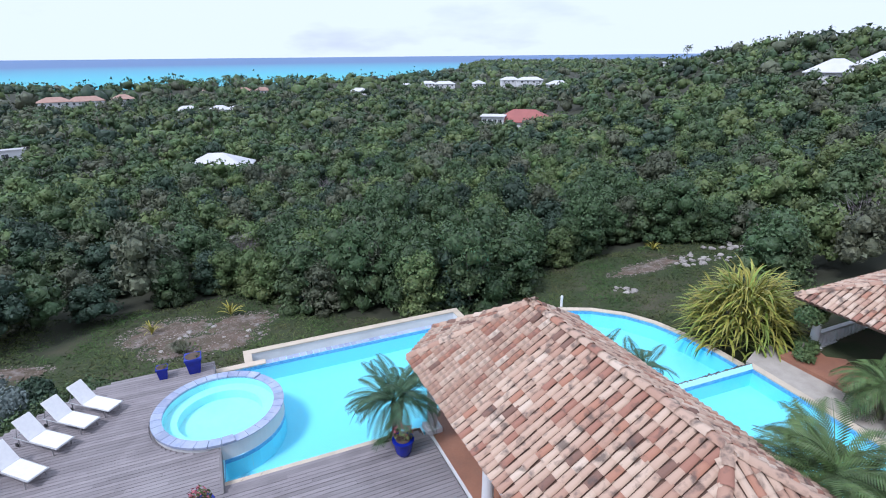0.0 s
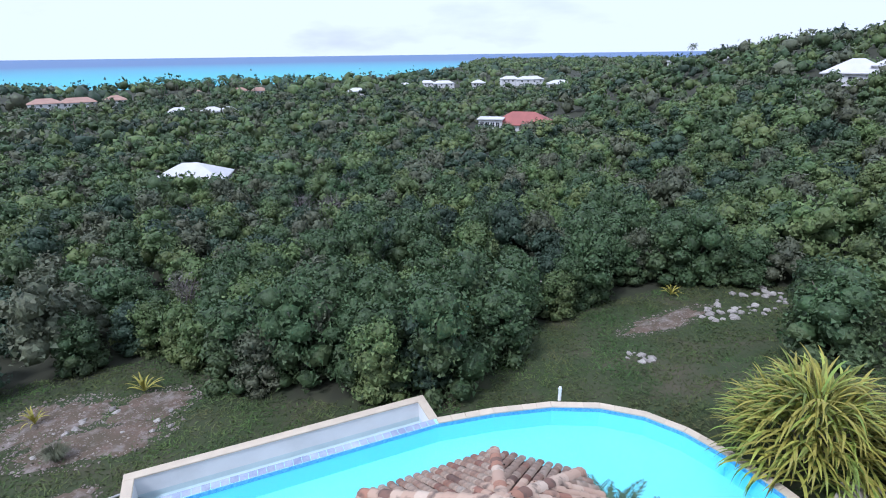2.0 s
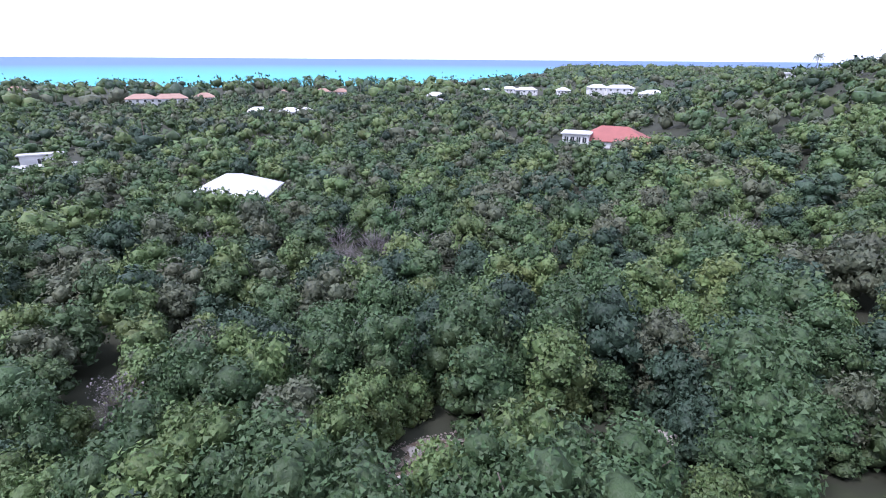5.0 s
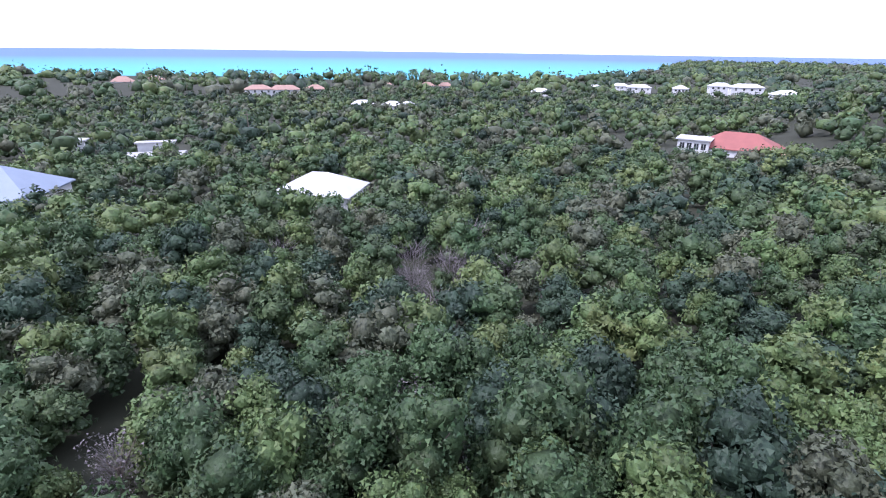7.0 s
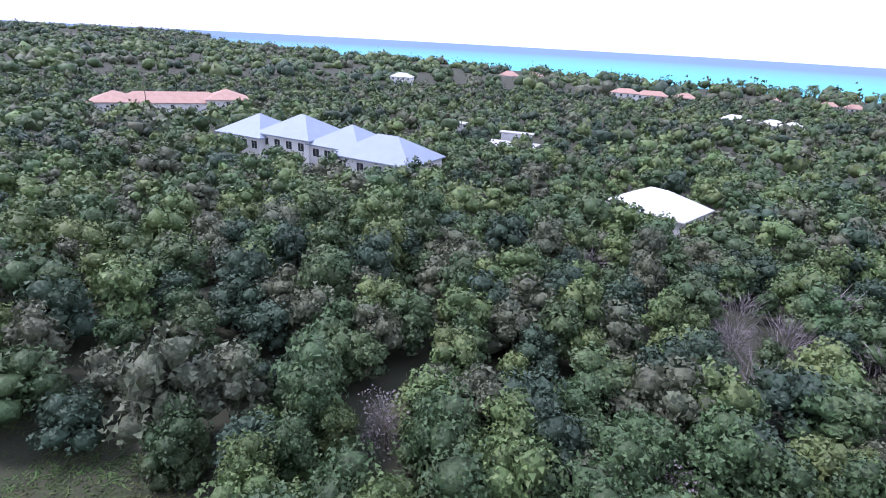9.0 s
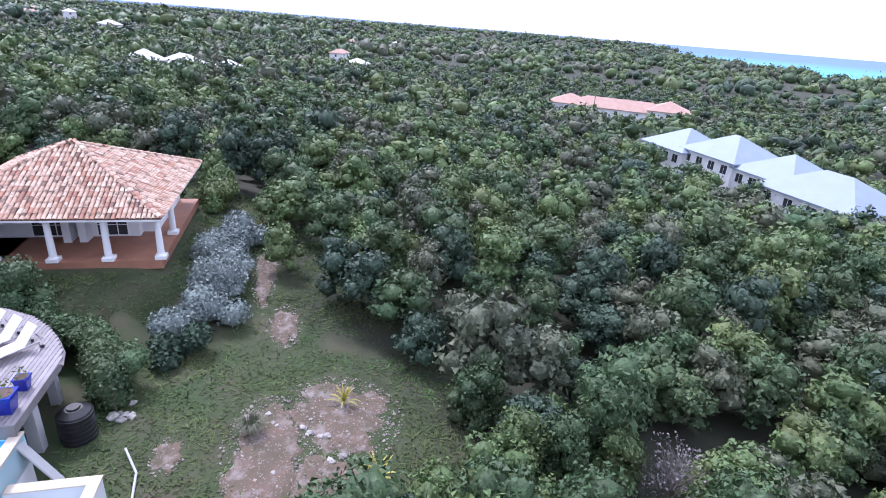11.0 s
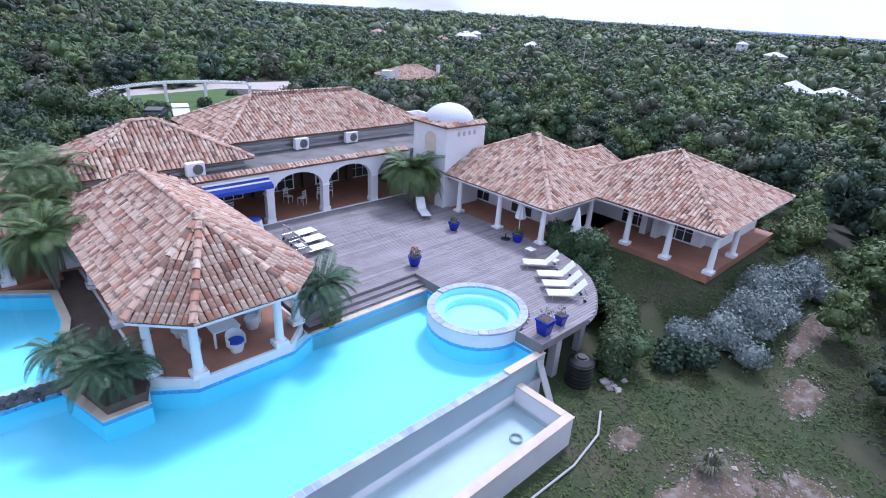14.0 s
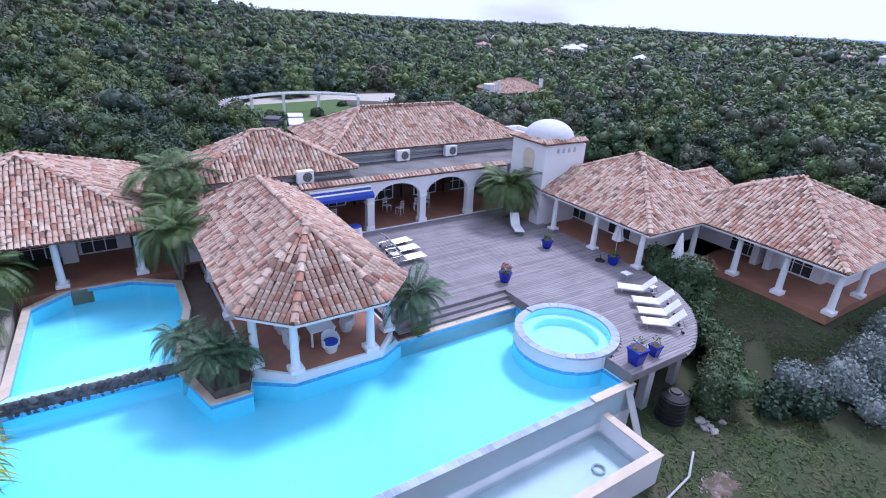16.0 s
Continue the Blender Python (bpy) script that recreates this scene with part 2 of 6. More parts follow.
M_AWN_B = material("blue_awning", (0.03, 0.07, 0.42), (0.025, 0.06, 0.36), 0.8, scale=4, fine=60)
M_WICKER = material("white_wicker", (0.70, 0.70, 0.70), (0.55, 0.55, 0.56), 0.7, scale=20, fine=90, bump=0.4)
M_LEAF = leaf_material("broad_leaves", (0.07, 0.116, 0.048), (0.04, 0.068, 0.032), 0.22)
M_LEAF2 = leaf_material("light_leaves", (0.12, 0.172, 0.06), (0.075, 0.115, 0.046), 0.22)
M_LEAF3 = leaf_material("olive_leaves", (0.104, 0.117, 0.071), (0.064, 0.076, 0.05), 0.22)
M_LEAF4 = leaf_material("dark_leaves", (0.044, 0.076, 0.047), (0.03, 0.052, 0.034), 0.22)
M_DRY = leaf_material("dry_twigs", (0.25, 0.225, 0.235), (0.17, 0.15, 0.155), 0.25, 0.9)
M_SILVER = leaf_material("silver_leaves", (0.20, 0.235, 0.225), (0.115, 0.145, 0.14), 0.25)
M_PALM = leaf_material("palm_leaf", (0.090, 0.165, 0.055), (0.05, 0.10, 0.036), 0.25, 0.4)
M_CYCAD = leaf_material("blue_green_palm_leaf", (0.070, 0.135, 0.080), (0.042, 0.085, 0.052), 0.25, 0.45)
M_STRIPE = leaf_material("striped_leaf", (0.30, 0.32, 0.06), (0.14, 0.20, 0.04), 0.5, 0.5)
M_FLOWER = material("pink_flowers", (0.5, 0.07, 0.12), (0.4, 0.15, 0.2), 0.7, scale=6)


# ---- helpers ----
SITE = pose(0, 0, 0, 0, 0, 26)          # the villa's own axes


def cube(bm, x0, y0, z0, x1, y1, z1, bevel=0.0):
    r = bmesh.ops.create_cube(bm, size=1, matrix=Matrix.Translation(((x0 + x1) / 2, (y0 + y1) / 2, (z0 + z1) / 2)) @ Matrix.Diagonal((abs(x1 - x0), abs(y1 - y0), abs(z1 - z0), 1)))
    if bevel:
        es = list({e for v in r["verts"] for e in v.link_edges})
        bmesh.ops.bevel(bm, geom=es, offset=bevel, segments=1, affect="EDGES")


def cone(bm, x, y, z0, z1, r0, r1, seg=16):
    bmesh.ops.create_cone(bm, cap_ends=True, segments=seg, radius1=r0, radius2=r1, depth=z1 - z0, matrix=Matrix.Translation((x, y, (z0 + z1) / 2)))


def rod(bm, a, b, r, seg=6, r2=None):
    a, b = Vector(a), Vector(b)
    d = b - a
    m = Matrix.Translation((a + b) / 2) @ d.to_track_quat("Z", "Y").to_matrix().to_4x4()
    bmesh.ops.create_cone(bm, cap_ends=True, segments=seg, radius1=r, radius2=r if r2 is None else r2, depth=d.length, matrix=m)


def prism(bm, pts, z0, z1):
    """A plan outline (counter-clockwise) drawn up from z0 to z1."""
    lo = [bm.verts.new((x, y, z0)) for x, y in pts]
    hi = [bm.verts.new((x, y, z1)) for x, y in pts]
    bm.faces.new(lo[::-1])
    bm.faces.new(hi)
    for i in range(len(pts)):
        j = (i + 1) % len(pts)
        bm.faces.new((lo[i], lo[j], hi[j], hi[i]))


def mesh_of(bm, name, mat, smooth=False):
    me = bpy.data.meshes.new(name)
    bm.normal_update()
    bm.to_mesh(me)
    bm.free()
    me.materials.append(mat)
    if smooth:
        me.polygons.foreach_set("use_smooth", [True] * len(me.polygons))
    return me


def part(name, bm, mat, parent=None, label="", m=None, smooth=False):
    """Links a bmesh (or a mesh) as one object, under a thing or a part."""
    me = bm if isinstance(bm, bpy.types.Mesh) else mesh_of(bm, name, mat, smooth)
    ob = new(name, me)
    if parent is not None:
        ob.parent = parent
    if m is not None:
        ob.matrix_basis = m
    if label:
        tagged(ob, label)
    return ob


def thing(name, m, label, category, group="", kind=""):
    ob = new(name)
    ob.empty_display_size = 0.2
    ob.matrix_basis = m
    return tagged(ob, label, category, group, kind)


def setting(name, bm, mat, label, category, m=SITE, kind="structure", smooth=False):
    return tagged(part(name, bm, mat, None, "", m, smooth), label, category, "", kind)


def place(u, v, z=0.0, turn=0.0):
    return SITE @ pose(u, v, z, 0, 0, turn)


def soup(name, verts, faces, mat, smooth=False):
    me = bpy.data.meshes.new(name)
    me.vertices.add(len(verts))
    me.vertices.foreach_set("co", np.asarray(verts, dtype=np.float32).ravel())
    faces = np.asarray(faces, dtype=np.int32)
    k = faces.shape[1]
    me.loops.add(faces.size)
    me.loops.foreach_set("vertex_index", faces.ravel())
    me.polygons.add(len(faces))
    me.polygons.foreach_set("loop_start", np.arange(0, faces.size, k, dtype=np.int32))
    me.materials.append(mat)
    me.update(calc_edges=True)
    if smooth:
        me.polygons.foreach_set("use_smooth", [True] * len(me.polygons))
    return me


# ---- open ground round the villa ----
CLEAR = np.array([(-35, 6), (-33, 18), (-31, 23.8), (-20, 25.0), (-13.2, 26.8), (-11, 29.1), (-5.6, 32.6), (-2, 34.2), (0.2, 32), (0.8, 29.6), (4.6, 25.6), (7.5, 23.0), (14.2, 21.4), (17.0, 25),
                  (24, 27.5), (33, 26.5), (36.5, 21), (27.5, 14.5), (33, 8), (33, -8), (25, -14), (11, -12), (1.5, -14), (-0.5, -33), (5, -37), (9, -52), (-18, -58), (-34, -62), (-40, -56), (-22, -40), (-17, -30), (-16.5, -18), (-22, -12), (-29, -2)])


def inside(poly, x, y):
    res = np.zeros(np.shape(x), bool)
    n = len(poly)
    for i in range(n):
        x0, y0 = poly[i]
        x1, y1 = poly[(i + 1) % n]
        cross = (y0 > y) != (y1 > y)
        with np.errstate(divide="ignore", invalid="ignore"):
            xi = x0 + (y - y0) * (x1 - x0) / (y1 - y0 if y1 != y0 else 1e-9)
        res ^= cross & (x < xi)
    return res


# ---- land and sea ----
SEA = -25.0


def smooth(a, b, x):
    t = np.clip((x - a) / (b - a), 0, 1)
    return t * t * (3 - 2 * t)


def to_site(x, y):
    c, s = math.cos(radians(26)), math.sin(radians(26))
    return c * x + s * y, -s * x + c * y


def to_world(u, v):
    c, s = math.cos(radians(26)), math.sin(radians(26))
    return c * u - s * v, s * u + c * v


def land(x, y):
    """Height of the ground in metres."""
    x, y = np.asarray(x, float), np.asarray(y, float)
    u, v = to_site(x, y)
    shelf = v - 8.0 * smooth(10.5, 15, -u) * (1 - smooth(32, 46, -u))
    front = np.interp(shelf, [10, 17.5, 26, 45, 90, 170, 300, 520, 700], [-0.5, -2.5, -3.0, -5.5, -9.0, -12.0, -18.0, -21.5, -23.0])
    d_back = np.hypot(np.maximum(0, -u - 25), np.maximum(0, -v - 20))
    back = np.interp(d_back, [0, 40, 120, 300, 600, 1200], [-0.4, -1.6, -5.0, -12.0, -18.0, -22.0])
    h = np.where(v > 10, np.maximum(front + back + 0.4, -23.0), back)
    # the terrace under deck, pools and house
    under = smooth(-12.5, -11, u) * (1 - smooth(18.7, 20.5, u)) * smooth(-2.5, -1.0, v)
    h = h * (1 - under) + np.minimum(h, -2.7) * under
    h = h + 24 * smooth(5, 140, x) * (1 - smooth(190, 540, y)) * (1 - smooth(380, 900, -y))
    h = h + 10 * np.exp(-((x + 420) / 220) ** 2 - ((y + 420) / 260) ** 2)
    h = h + 15 * smooth(600, 1500, np.hypot(x, y)) * smooth(-250, -700, y * 0.6 + x * 0.4) * (0.75 + 0.25 * np.sin(x * 0.007 + y * 0.004))
    h = h + 0.35 * np.sin(x * 0.13 + 1) * np.cos(y * 0.11) * smooth(35, 60, np.hypot(x, y))
    # coast
    coast_front = np.interp(x, [-1400, -200, -60, 40, 2000], [300, 690, 900, 2000, 2300]) + 14 * np.sin(x * 0.021)
    sunk = np.maximum(smooth(-25, 25, y - coast_front), smooth(1900, 2000, np.hypot(x, np.minimum(y, 0))) * (y < 300))
    return h * (1 - sunk) + (-32) * sunk


def axis_values(n, far, near):
    t = np.linspace(-1, 1, n)
    k = 5.2
    return np.sinh(t * k) / math.sinh(k) * far


gx = axis_values(301, 4950, 1)
gy = axis_values(301, 4950, 1) + 12
GX, GY = np.meshgrid(gx, gy)
GZ = land(GX, GY)
idx = np.arange(301 * 301).reshape(301, 301)
quads = np.stack([idx[:-1, :-1], idx[:-1, 1:], idx[1:, 1:], idx[1:, :-1]], -1).reshape(-1, 4)
M_GROUND = material("grass_and_earth", (0.031, 0.055, 0.017), (0.048, 0.053, 0.025), 0.95, scale=0.5, fine=7, bump=0.6,
                    stain=(0.10, 0.074, 0.056), stain_scale=0.3, stain_amount=0.6)
ground = tagged(new("ground", soup("ground", np.stack([GX, GY, GZ], -1).reshape(-1, 3), quads, M_GROUND, True)),
                "rough grass with bare brown earth on sloping ground", "ground", "", "structure")

M_SEA = material("sea_water", (0.02, 0.33, 0.45), (0.015, 0.26, 0.40), 0.35, scale=0.004, fine=0.05, bump=0.0, spec=0.06)
sn_, sl_ = M_SEA.node_tree.nodes, M_SEA.node_tree.links
s_geo, s_sep, s_len = sn_.new("ShaderNodeNewGeometry"), sn_.new("ShaderNodeVectorMath"), sn_.new("ShaderNodeMapRange")
s_sep.operation = "LENGTH"
s_len.inputs[1].default_value, s_len.inputs[2].default_value = 1000, 2300
s_mix = sn_.new("ShaderNodeMix")
s_mix.data_type = "RGBA"
s_mix.inputs[6].default_value, s_mix.inputs[7].default_value = (0.03, 0.40, 0.50, 1), (0.035, 0.12, 0.30, 1)
sl_.new(s_geo.outputs["Position"], s_sep.inputs[0])
sl_.new(s_sep.outputs["Value"], s_len.inputs[0])
sl_.new(s_len.outputs[0], s_mix.inputs[0])
sl_.new(s_mix.outputs[2], sn_["Principled BSDF"].inputs["Base Color"])
bm = bmesh.new()
bmesh.ops.create_grid(bm, x_segments=8, y_segments=8, size=4900, matrix=Matrix.Translation((0, 0, SEA)))
setting("water", bm, M_SEA, "turquoise sea turning deep blue far out", "sea", Matrix())

under_trees = 1.0 - inside(CLEAR, *to_site(GX, GY)).astype(np.float32)
soft_edge = under_trees.copy()
soft_edge[1:-1, 1:-1] = sum(under_trees[1 + i:300 + i, 1 + j:300 + j] for i in (-1, 0, 1) for j in (-1, 0, 1)) / 9
litter = ground.data.attributes.new("litter", "FLOAT", "POINT")
litter.data.foreach_set("value", soft_edge.ravel().astype(np.float32))
gn_, gl_ = M_GROUND.node_tree.nodes, M_GROUND.node_tree.links
g_at, g_no, g_ad, g_mr, g_mx = (gn_.new("ShaderNode" + k) for k in ("Attribute", "TexNoise", "Math", "MapRange", "Mix"))
g_at.attribute_name = "litter"
g_no.inputs["Scale"].default_value, g_no.inputs["Detail"].default_value = 1.1, 6.0
gl_.new(gn_["Texture Coordinate"].outputs["Object"], g_no.inputs["Vector"])
g_ad.operation = "ADD"
gl_.new(g_at.outputs["Fac"], g_ad.inputs[0])
gl_.new(g_no.outputs["Fac"], g_ad.inputs[1])
g_mr.inputs[1].default_value, g_mr.inputs[2].default_value = 0.75, 1.25
gl_.new(g_ad.outputs[0], g_mr.inputs[0])
g_mx.data_type = "RGBA"
g_mx.inputs[7].default_value = (0.033, 0.036, 0.021, 1)
gl_.new(g_mr.outputs[0], g_mx.inputs[0])
gl_.new(gn_["Principled BSDF"].inputs["Base Color"].links[0].from_socket, g_mx.inputs[6])
gl_.new(g_mx.outputs[2], gn_["Principled BSDF"].inputs["Base Color"])

# ---- pools ----
POOL = [(-2.5, 10.5), (4.15, 10.5), (5.35, 11.12), (9.15, 11.12), (10.55, 10.2), (10.7, 10.9), (12.2, 10.9), (12.9, 8.35), (18.6, 8.15), (18.6, 9.8),
        (18.45, 11.6), (18.05, 13.2), (17.35, 14.5), (16.1, 15.65), (14.4, 16.5), (12.1, 17.1), (9.85, 17.45), (-2.5, 17.45)] + [(-2.45 + 2.32 * math.cos(radians(a)), 14.0 + 2.32 * math.sin(radians(a))) for a in range(90, -91, -15)]
UPPER = [(11.95, 1.3), (13.8, 0.05), (16.3, -0.1), (17.85, 1.1), (18.2, 7.75), (12.9, 7.95), (12.0, 4.1)]
COPING_Z = -0.47


def offset(pts, d):
    """The outline moved outwards by d (counter-clockwise outline)."""
    out = []
    n = len(pts)
    for i in range(n):
        p, q, r = Vector(pts[i - 1]), Vector(pts[i]), Vector(pts[(i + 1) % n])
        a, b = (q - p).normalized(), (r - q).normalized()
        na, nb = Vector((a.y, -a.x)), Vector((b.y, -b.x))
        m = (na + nb)
        m = m / max(0.35, m.length_squared / 2) if m.length > 0 else na
        out.append((q.x + m.x * d, q.y + m.y * d))
    return out


def ring(bm, pts, d0, d1, z0, z1, skip=()):
    a, b = offset(pts, d0), offset(pts, d1)
    n = len(pts)
    for i in range(n):
        if i in skip:
            continue
        j = (i + 1) % n
        prism(bm, [a[i], b[i], b[j], a[j]][::1], z0, z1)


def pool(name, outline, floor_z, water_z, top_z, label):
    bm = bmesh.new()
    prism(bm, outline, floor_z - 0.25, floor_z)
    setting(name + "_floor", bm, M_POOL, "pale turquoise plaster pool floor", "pool floor")
    bm = bmesh.new()
    ring(bm, outline, 0.0, 0.3, floor_z - 0.3, top_z - 0.06)
    setting(name + "_wall", bm, M_POOL, "pale turquoise plaster pool wall", "pool wall")
    bm = bmesh.new()
    ring(bm, outline, -0.012, 0.0, water_z - 0.14, top_z - 0.065)
    setting(name + "_tile_band", bm, M_MOSAIC, "band of blue mosaic tiles along the waterline", "tile band")
    bm = bmesh.new()
    vs = [bm.verts.new((x, y, water_z)) for x, y in offset(outline, -0.015)]
    bm.faces.new(vs)
    setting(name + "_water", bm, M_WATER, label, "pool water", kind="structure")


pool("main_pool", POOL, -1.4, -0.56, COPING_Z, "clear turquoise water of the large swimming pool")
pool("upper_pool", UPPER, -0.85, -0.08, 0.02, "clear turquoise water of the raised pool")


def coping(name, outline, z, skip, wide=0.3, long=0.6, label="sand-coloured stone pool coping"):
    bm = bmesh.new()
    ring(bm, outline, 0.0, wide, z - 0.06, z - 0.03, skip)
    edge = setting(name, bm, M_COPING, label, "coping")
    a, b = offset(outline, -0.03), offset(outline, wide)
    n = len(outline)
    for i in range(n):
        if i in skip:
            continue
        j = (i + 1) % n
        ln = (Vector(a[j]) - Vector(a[i])).length
        k = max(1, round(ln / long))
        for s in range(k):
            t0, t1 = s / k + 0.006 / ln, (s + 1) / k - 0.006 / ln
            f = lambda p, q, t: (p[0] + (q[0] - p[0]) * t, p[1] + (q[1] - p[1]) * t)
            bm = bmesh.new()
            prism(bm, [f(a[i], a[j], t0), f(b[i], b[j], t0), f(b[i], b[j], t1), f(a[i], a[j], t1)], z - 0.05, z)
            part("coping_stone", bm, M_COPING, edge)


coping("coping_1", POOL, COPING_Z, set(range(16, 31)) | {1, 2, 3, 4, 7})
coping("coping_2", UPPER, 0.02, {4})
# corner of the coping at the deck's end
bm = bmesh.new()
cube(bm, -2.8, 17.43, -0.52, -0.45, 17.8, -0.45, 0.015)
setting("coping_3", bm, M_COPING, "sand-coloured stone coping at the pool's corner", "coping")

# overflow edge and catch basin
bm = bmesh.new()
cube(bm, -2.8, 17.47, -3.2, 9.9, 17.75, -0.56)
setting("overflow_wall", bm, M_STUCCO, "stained white wall below the pool's overflow edge", "wall")
bm = bmesh.new()
cube(bm, -0.45, 17.45, -0.555, 9.85, 17.77, -0.535)
edge = setting("overflow_edge", bm, M_RIM, "blue and grey mosaic overflow edge", "pool edge")
for i in range(34):
    bm = bmesh.new()
    cube(bm, -0.43 + i * 0.3, 17.46, -0.54, -0.43 + i * 0.3 + 0.285, 17.775, -0.525)
    part("mosaic_tile", bm, M_RIM, edge)
BASIN = [(-1.0, 17.75), (10.0, 17.75), (10.0, 20.1), (-1.0, 20.1)]
bm = bmesh.new()
cube(bm, -1.0, 17.75, -3.2, 10.0, 20.1, -2.35)
setting("basin_floor", bm, M_STUCCO, "white plaster floor of the catch basin", "pool floor")
bm = bmesh.new()
cube(bm, -1.3, 20.1, -3.4, 10.3, 20.4, -1.36)
cube(bm, -1.3, 17.75, -3.4, -1.0, 20.1, -1.36)
cube(bm, 10.0, 17.75, -3.4, 10.3, 20.1, -1.36)
setting("basin_wall", bm, M_STUCCO, "white plaster wall of the catch basin", "wall")
bm = bmesh.new()
cube(bm, -1.34, 20.06, -1.36, 10.34, 20.44, -1.29, 0.015)
cube(bm, -1.34, 17.77, -1.36, -0.96, 20.06, -1.29, 0.015)
cube(bm, 9.96, 17.77, -1.36, 10.34, 20.06, -1.29, 0.015)
setting("basin_coping", bm, M_COPING, "sand-coloured stone top of the basin wall", "coping")
bm = bmesh.new()
vs = [bm.verts.new((x, y, -2.1)) for x, y in offset(BASIN, -0.01)]
bm.faces.new(vs)
setting("basin_water", bm, M_BASINW, "shallow clear water in the catch basin", "pool water")

# stone weir between the pools
weir = thing("stone_wall", SITE, "low wall of dark irregular stones between the two pools", "stone wall", "", "structure")
bm = bmesh.new()
prism(bm, [(12.3, 7.98), (18.55, 7.78), (18.6, 8.1), (12.5, 8.32)], -2.1, -0.06)
part("wall_core", bm, M_DARKROCK, weir)
rnd = random.Random(4)
stone_meshes = []
for k in range(6):
    bm = bmesh.new()
    bmesh.ops.create_icosphere(bm, subdivisions=1, radius=0.16)
    for v_ in bm.verts:
        v_.co *= rnd.uniform(0.75, 1.2)
        v_.co.y *= 0.7
    stone_meshes.append(mesh_of(bm, "stone", M_DARKROCK))
for row in range(3):
    for i in range(24):
        t = (i + 0.5 * (row % 2)) / 24
        part("stone", rnd.choice(stone_meshes), None, weir, "", pose(12.4 + t * 6.1, 8.28 - t * 0.2, -0.15 - row * 0.22, rnd.uniform(-20, 20), rnd.uniform(-20, 20), rnd.uniform(-40, 40)))

# whirlpool
JU, JV = -2.45, 14.0
jac = thing("whirlpool", place(JU, JV), "round raised whirlpool with a blue-grey stone rim and bubbling turquoise water", "whirlpool", "", "structure")
bm = bmesh.new()
seg = 64
circ = [(math.cos(2 * math.pi * i / seg), math.sin(2 * math.pi * i / seg)) for i in range(seg)]
ring(bm, [(1.99 * x, 1.99 * y) for x, y in circ], 0, 0.31, -2.3, 0.08)
part("outer_wall", bm, M_STUCCO, jac)
bm = bmesh.new()
ring(bm, [(1.97 * x, 1.97 * y) for x, y in circ], 0, 0.02, -1.1, 0.079)
prism(bm, [(1.97 * x, 1.97 * y) for x, y in circ], -1.3, -0.55)
part("inner_shell", bm, M_JAC, jac, "pale green-blue plaster shell")
bm = bmesh.new()
ring(bm, [(1.5 * x, 1.5 * y) for x, y in circ], 0, 0.47, -0.6, -0.2)
part("bench", bm, M_JAC, jac)
bm = bmesh.new()
bm.faces.new([bm.verts.new((1.96 * x, 1.96 * y, 0.11)) for x, y in circ])
part("water", bm, M_WATER, jac)
for i in range(32):
    a0, a1 = 2 * math.pi * i / 32 + 0.004, 2 * math.pi * (i + 1) / 32 - 0.004
    mid = math.degrees((a0 + a1) / 2) % 360
    low = 0.10 if (mid > 282 or mid < 47) else 0.0
    r0, r1 = 1.96, 2.34
    bm = bmesh.new()
    am = (a0 + a1) / 2
    prism(bm, [(r0 * math.cos(a0), r0 * math.sin(a0)), (r1 * math.cos(a0), r1 * math.sin(a0)), (r1 * math.cos(am), r1 * math.sin(am)), (r1 * math.cos(a1), r1 * math.sin(a1)), (r0 * math.cos(a1), r0 * math.sin(a1)), (r0 * math.cos(am), r0 * math.sin(am))], 0.081, 0.17 - low * 0.6)
    part("rim_stone", bm, M_RIM, jac)

# ---- deck ----
LEFT_V = [-1.2, 11.5, 12.5, 14.1, 15.4, 16.3, 17.0, 17.5, 17.75]
LEFT_U = [-11.0, -11.15, -11.05, -10.5, -9.7, -8.8, -7.8, -6.9, -6.0]
bm = bmesh.new()
prism(bm, [(4.2, -1.1), (4.2, 9.45), (-2.6, 9.45)] + [(-2.45 + 2.34 * math.cos(radians(a)), 14.0 + 2.34 * math.sin(radians(a))) for a in range(-95, -266, -15)] + [(-2.6, 17.6)] + [(u, v) for u, v in zip(LEFT_U[::-1], LEFT_V[::-1])], -0.3, -0.045)
deck = setting("deck", bm, M_DECK_EDGE, "weathered grey timber terrace of narrow boards", "deck")
rows_v, boards = 0.158, 0
v0 = -1.1
r_i = 0
while v0 + rows_v < 17.72:
    vm = v0 + rows_v / 2
    ul = float(np.interp(vm, LEFT_V, LEFT_U)) - 0.02
    ur = 4.22 if vm < 9.47 else -2.55
    spans = [(ul, ur)]
    if abs(vm - JV) < 2.38:
        spans = [(ul, JU - math.sqrt(2.4 ** 2 - (vm - JV) ** 2))]
    for a, b in spans:
        rr = random.Random(r_i)
        cuts = [a]
        while cuts[-1] < b - 8.5:
            cuts.append(cuts[-1] + rr.uniform(4.5, 7.5))
        cuts.append(b)
        for c0, c1 in zip(cuts[:-1], cuts[1:]):
            bm = bmesh.new()
            cube(bm, c0 + 0.004, v0 + 0.008, -0.045, c1 - 0.004, v0 + rows_v - 0.008, rr.uniform(-0.003, 0.003))
            part("board", bm, M_DECK, deck)
    v0 += rows_v
    r_i += 1
